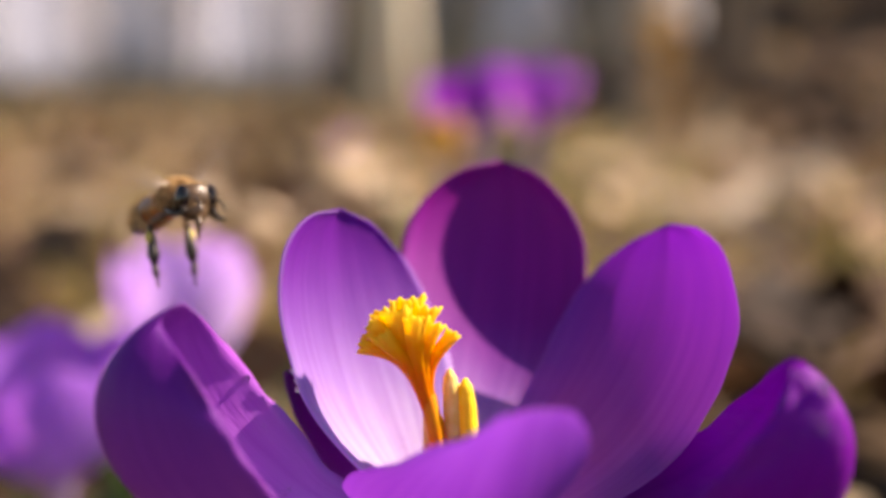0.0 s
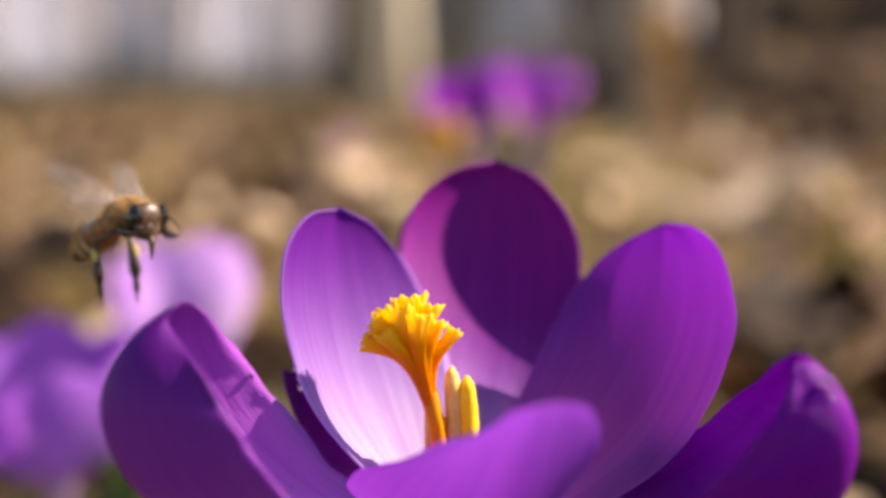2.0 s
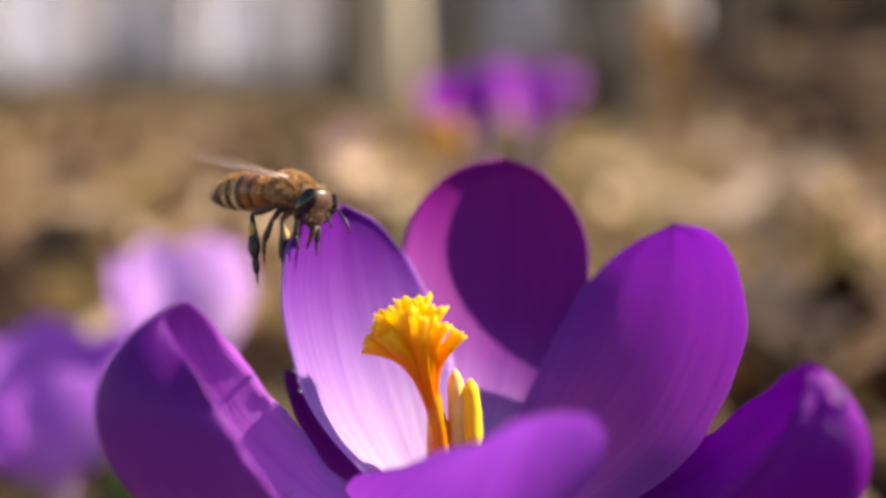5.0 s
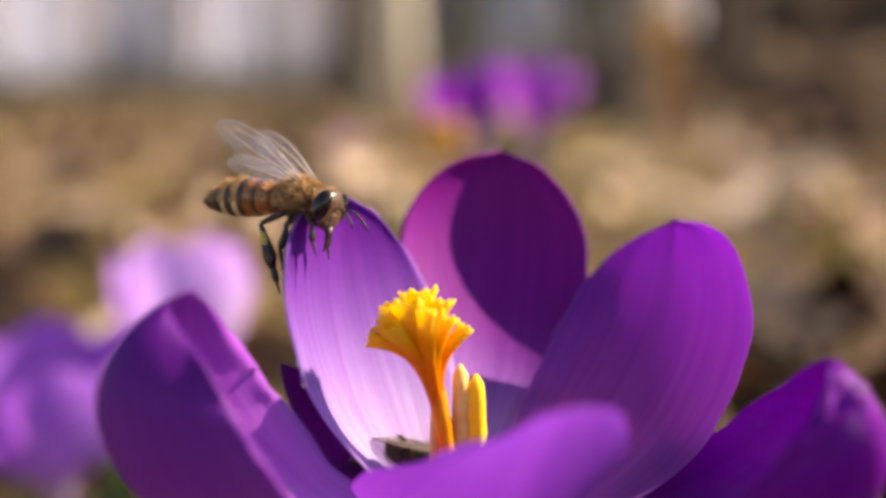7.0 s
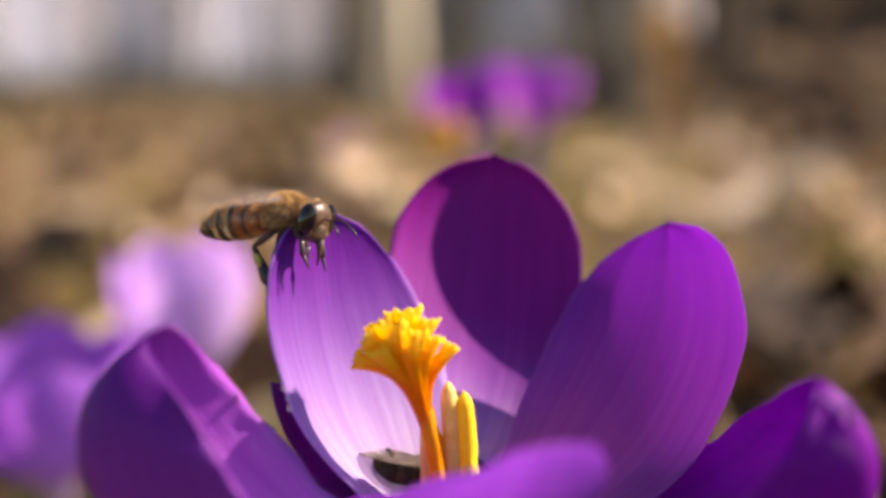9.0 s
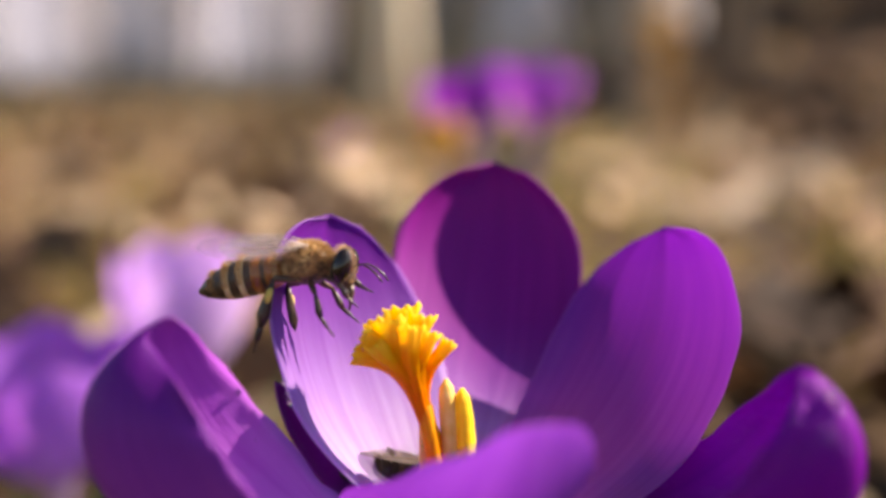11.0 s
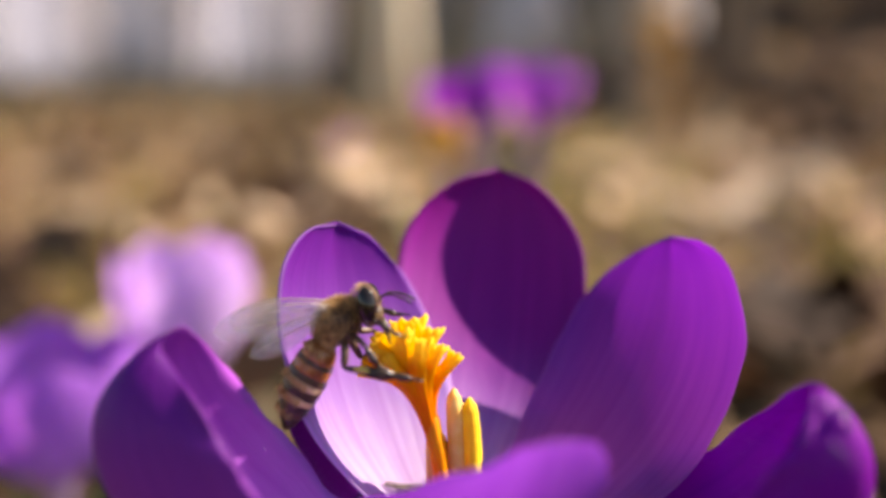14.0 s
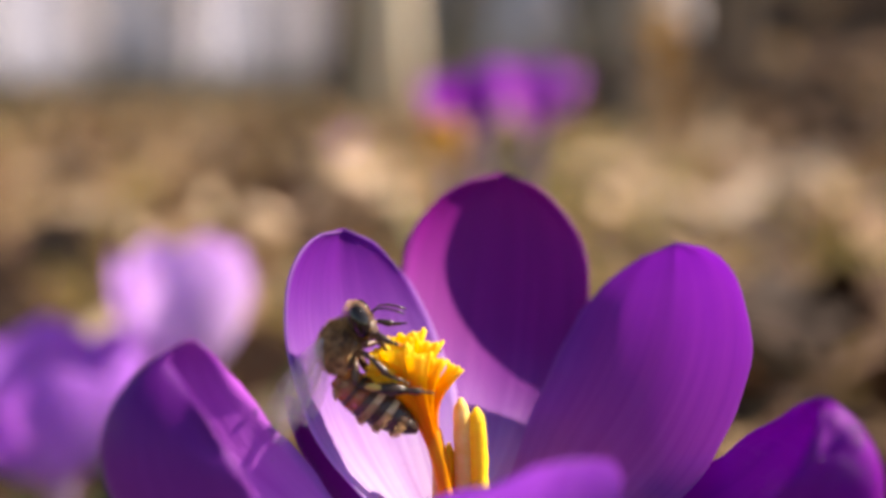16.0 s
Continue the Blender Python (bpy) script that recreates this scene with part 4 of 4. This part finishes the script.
small_crocus((-0.125, 1.6, 0.034), 30, (0, 3), PETAL_PALE, 0.8, 0.6, "pale pink lilac crocus far off in the litter", 4, 0.034, 7)
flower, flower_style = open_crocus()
visitor, visitor_parts = bee("golden brown honey bee with pollen loads, hovering, then landing", "honey bees", 70, FUZZ, CREAM, AMBER, WING)
# This bee's dark fuzz, rings and wings hold the throat's shade in their colour.
guest, guest_parts = bee("honey bee crawling deep in the throat of the crocus", "honey bees", 90, FUZZ_SHADED, HIDE, BLACK, WING_SHADED)


# ---- movement ----
SWAY = (
    (0, -0, 0, 0, -0, -0, -0),
    (0.5, 0.78, -0.39, 0.85, -0.08, -0.15, -0.31),
    (1, 1.01, -1.1, 0.23, -0.53, -0.71, -0.35),
    (1.5, 0.09, -0.81, 0.63, -0.36, -0.84, -0.02),
    (2, -0.32, 0.17, 1.8, 0.17, 0.3, 0.13),
    (2.5, -0.17, 0.46, 1.35, 0.23, 0.14, 0.21),
    (3, -0.02, -0.46, 0.3, -0.16, -0.53, 0.22),
    (3.5, 0.1, -0.69, 0.66, -0.38, -0.72, 0.19),
    (4, 0.03, 0.3, 0.58, -0.12, -0.02, 0.15),
    (6.5, 0.8, 1.26, 3.1, 0.49, -4.9, 1.14),
    (7, 0.2, 1.75, 3.55, 0.57, -3.87, 1.33),
    (7.5, -0.76, 0.88, 2.16, 0.3, -2.6, 1.34),
    (8, -0.78, -0.03, 1.16, -0.2, -2.37, 1.07),
    (8.5, 1.15, -0.92, 1.39, -0.15, -2.51, 0.3),
    (9, 2.16, -0.22, 2.24, -0.06, -4.43, -0.02),
    (11.5, -0.11, -0.52, 0.85, -0.2, -2.72, -0.18),
    (12, 0.25, 0.12, 0.82, 0.19, -2.8, -0.37),
    (12.5, 0.95, 0.43, 0.99, 0.54, -2.37, -0.86),
    (13, 0.7, 0.09, 0.77, 0.25, -2.85, -0.86),
    (13.5, 0.49, -0.24, 0.94, 0.19, -2.96, -0.81),
    (14, 0.69, 0.29, 1.98, 0.32, -2.66, -1.06),
    (14.5, 1.4, 0.8, 2.17, 0.76, -2.06, -1.51),
    (15, 1.43, 0.6, 1.67, 0.85, -3.13, -1.69),
    (15.5, 1.67, 0.55, 2.49, 0.88, -2.97, -1.81),
    (16, 1.61, 0.55, 2.78, 0.87, -2.74, -1.84),
)
FLIGHT = (
    (0, -0.02531, 0.11653, 0.1135, -4.3974, -6.98088, -50),
    (0.5, -0.02835, 0.11649, 0.11318, -3.64151, -7.40184, -54),
    (1, -0.0308, 0.11636, 0.11227, -5.37231, -5.93648, -54),
    (1.5, -0.03172, 0.11631, 0.11194, -7.1485, -4.11838, -50),
    (2, -0.03005, 0.11528, 0.11179, -3.88824, -8.05464, -41),
    (2.5, -0.02455, 0.11235, 0.11244, -2.23736, -11.0743, -33.2227),
    (3, -0.01757, 0.10945, 0.11338, -3.99449, -9.1622, -29.2599),
    (3.5, -0.01440, 0.10758, 0.11449, -5.23167, -7.25755, -33.0),
    (4, -0.01340, 0.10762, 0.11474, -9.40495, 0.62266, -40),
    (6.5, -0.01331, 0.10662, 0.11483, -15.8024, 11.8209, -30.9154),
    (7, -0.0125, 0.10558, 0.11458, -11.6161, 5.36761, -27.2474),
    (7.5, -0.01117, 0.10562, 0.11488, -14.9575, 12.8822, -26.9672),
    (8, -0.01407, 0.10552, 0.11415, -12.9914, 10.0, -31.5535),
    (8.5, -0.01500, 0.10541, 0.11341, -9.98766, 0.11106, -44),
    (9, -0.01350, 0.10536, 0.11313, -7.52324, -2.72831, -31.0),
    (11.3, -0.0113, 0.10265, 0.10815, -6.9, -8.5, -6.5),
    (11.5, -0.01101, 0.10257, 0.10756, -6.88091, -12.6684, -4.39309),
    (12, -0.00837, 0.10103, 0.10739, -7.32257, -12.4211, -2.35989),
    (12.5, -0.00777, 0.10049, 0.10715, -6.88091, -12.6684, -4.39309),
    (13, -0.00801, 0.09994, 0.10677, -5.82156, -14.0959, -8.3667),
    (13.5, -0.00816, 0.09885, 0.10621, -4.59394, -30.6428, -4.59394),
    (14, -0.00858, 0.09867, 0.10496, -5.30187, -49.2722, 0.08331),
    (14.5, -0.00730, 0.09912, 0.10458, -5.42576, -56.2036, 1.15749),
    (15, -0.00672, 0.0995, 0.10360, -6.52609, -68.0757, 3.81162),
    (15.5, -0.00785, 0.09991, 0.10297, -7.44087, -72.0246, 5.22894),
    (16, -0.00845, 0.09983, 0.10275, -8.52673, -74.9795, 6.68805),
)
BEND_ROWS = (
    (0, -12, 0, 80, 55, 30, 10),
    (0.5, -12, 0, 80, 55, 30, 5),
    (1, -14, -5, 80, 55, 40, 15),
    (1.5, -18, -5, 80, 55, 40, 15),
    (2, -18, -10, 80, 55, 55, 60),
    (2.5, -6, -8, 80, 55, 50, 40),
    (3, -13, -5, 80, 55, 60, 5),
    (3.5, -14, -8, 0, 5, 60, 40),
    (4, -11, 0, 0, 5, 58, 28),
    (6.5, -8, 14, 0, 5, 72, 0),
    (7, -4, 12, 0, 0, 58, 72),
    (7.5, -7, 14, 0, 0, 50, 5),
    (8, 10, 18, 0, 0, 48, -46),
    (8.5, -6, 8, 0, 0, 45, 10),
    (9, -3, 14, 0, 0, 72, 3),
    (11.5, -4, -45, 25, 15, 75, 20),
    (12, -11, 5, 40, 12, 78, 15),
    (12.5, -7, 12, 40, 12, 62, 70),
    (13, -13, 6, 40, 8, 80, 10),
    (13.5, -11, 12, 30, 0, 50, 70),
    (14, -9, 14, -10, -10, 46, 80),
    (14.5, -31, 0, -22, -26, 58, 62),
    (15, -40, -8, -25, -30, 50, 86),
    (15.5, -61, -12, -25, -30, 54, 80),
    (16, -64, -8, -25, -30, 66, 48),
)
CRAWL = (
    (0, 0.00149, 0.10924, 0.08611, 0, 12, 18),
    (0.5, 0.0014, 0.10912, 0.08587, 0.78, 11.61, 18.85),
    (1, 0.00095, 0.10854, 0.08591, 1.01, 10.9, 18.23),
    (1.5, 0.00112, 0.10843, 0.08626, 0.09, 11.19, 18.63),
    (2, 0.00164, 0.10962, 0.08641, -0.32, 12.17, 19.8),
    (2.5, 0.00171, 0.10944, 0.08652, -0.17, 12.46, 19.35),
    (3, 0.00133, 0.10873, 0.08662, -0.02, 11.54, 18.3),
    (3.5, 0.0011, 0.10855, 0.08664, 0.1, 11.31, 18.66),
    (4, 0.00137, 0.10925, 0.08661, 0.03, 12.3, 18.58),
    (6.5, 0.0011, 0.10533, 0.08999, 0.8, 13.26, 21.1),
    (7, 0.00117, 0.1064, 0.09067, 0.2, 13.75, 21.55),
    (7.5, 0.00083, 0.10767, 0.0908, -0.76, 12.88, 20.16),
    (8, 0.00025, 0.10787, 0.09067, -0.78, 11.97, 19.16),
    (8.5, 0.0002, 0.10761, 0.09006, 1.15, 11.08, 19.39),
    (9, 0.00028, 0.10565, 0.08983, 2.16, 11.78, 20.24),
    (11.5, 0.00044, 0.10747, 0.08915, -0.11, 11.48, 18.85),
    (12, 0.00092, 0.10736, 0.08879, 0.25, 12.12, 18.82),
    (12.5, 0.00134, 0.10777, 0.08797, 0.95, 12.43, 18.99),
    (13, 0.00142, 0.1073, 0.08757, 0.7, 12.09, 18.77),
    (13.5, 0.00137, 0.10721, 0.08723, 0.49, 11.76, 18.94),
    (14, 0.00153, 0.10755, 0.08655, 0.69, 12.29, 19.98),
    (14.5, 0.002, 0.10815, 0.08579, 1.4, 12.8, 20.17),
    (15, 0.00212, 0.10706, 0.08531, 1.43, 12.6, 19.67),
    (15.5, 0.00216, 0.10727, 0.0849, 1.67, 12.55, 20.49),
    (16, 0.00218, 0.10752, 0.08457, 1.61, 12.55, 20.78),
)
# how far the wings swing in a thirtieth of a second round each half second
BEATS = {0: 80, 0.5: 80, 1: 80, 1.5: 75, 2: 22, 2.5: 45, 3: 80, 3.5: 35, 4: 45, 6.5: 80, 7: 14, 7.5: 80, 8: 20, 8.5: 80, 9: 80,
         11.5: 80, 12: 80, 12.5: 20, 13: 80, 13.5: 70, 14: 12, 14.5: 80, 15: 80, 15.5: 80, 16: 65}
# how the stigma gives under the bee: tilt in degrees, sinking in millimetres
GIVES = ((0, 0, 0), (13.5, 0, 0), (14.5, -0.9, -0.4), (15, 0, -0.1), (15.5, -0.8, -0.5), (16, -2.6, -0.45))
NODS = ((0, 0), (4, 4), (9, 4), (11.5, 8), (12.5, 14), (13.5, 24), (14.5, 34), (15, 42), (16, 46))


def motions():
    x, y, z = FLOWER_AT
    walk(flower, [(t, pose(x + a * MM, y + b * MM, z + c * MM, rx, ry, rz)) for t, rx, ry, rz, a, b, c in SWAY])
    walk(flower_style, [(t, pose(0, 0, sink * MM, 0, tilt, 0)) for t, tilt, sink in GIVES])
    walk(visitor, [(t, pose(*row)) for t, *row in FLIGHT])
    walk(guest, [(t, pose(*row)) for t, *row in CRAWL])
    hinge = Vector((-1.85, 0, -0.25)) * MM
    walk(visitor_parts["abdomen"], [(t, Matrix.Translation(hinge) @ pose(-0.7 * MM * lerp_step(14, 15.5, t), 0, 0, 0, g, 0)) for t, g, *_ in BEND_ROWS])
    neck = Vector((2.1, 0, 0)) * MM
    walk(visitor_parts["head"], [(t, Matrix.Translation(neck) @ pose(0, 0, 0, 0, nod, 0) @ Matrix.Translation(-neck)) for t, nod in NODS])
    for s in (1, -1):
        for which, col, base in (("hind", 1, (-0.5, 1.0, -1.3)), ("mid", 2, (0.2, 1.0, -1.4)), ("front", 3, (1.5, 0.8, -1.2))):
            at = Matrix.Translation(Vector((base[0], base[1] * s, base[2])) * MM)
            walk(visitor_parts[which, s], [(row[0], at @ pose(0, 0, 0, s * 4, -row[1 + col] + ((-22 if row[0] > 11 else 7) if s > 0 else 0), 0)) for row in BEND_ROWS])
            still = at @ pose(0, 0, 0, s * 25, {"hind": 140, "mid": 115 if s < 0 else -20, "front": -45}[which], 0)
            walk(guest_parts[which, s], [(0, still), (16, still)])
        for which, dx, dz in (("fore_wing", 0.35, 1.25), ("hind_wing", -0.45, 1.05)):
            at = Matrix.Translation(Vector((dx, 1.35 * s, dz)) * MM)
            rows = []
            for i in range(481):
                near = min(BEND_ROWS, key=lambda row: abs(row[0] * 30 - i))
                step = i - round(near[0] * 30)
                sweep, lift = near[5], near[6]
                if abs(step) == 1:
                    lift += step * BEATS[near[0]]
                elif step:
                    lift = lift * 0.5 + (34 if step % 2 else -22)
                if which == "hind_wing":
                    sweep = min(88, sweep + 16)
                rows.append((i / 30, at @ pose(0, 0, 0, s * lift, 0, 0) @ pose(0, 0, 0, 0, 0, s * sweep) @ pose(0, 0, 0, 0, -12, 0)))
            walk(visitor_parts[which, s], rows)
            back = at @ pose(0, 0, 0, 0, -7, 0) @ pose(0, 0, 0, 0, 0, s * 84) @ pose(0, 0, 0, s * 8, 0, 0)
            walk(guest_parts[which, s], [(0, back), (16, back)])


motions()
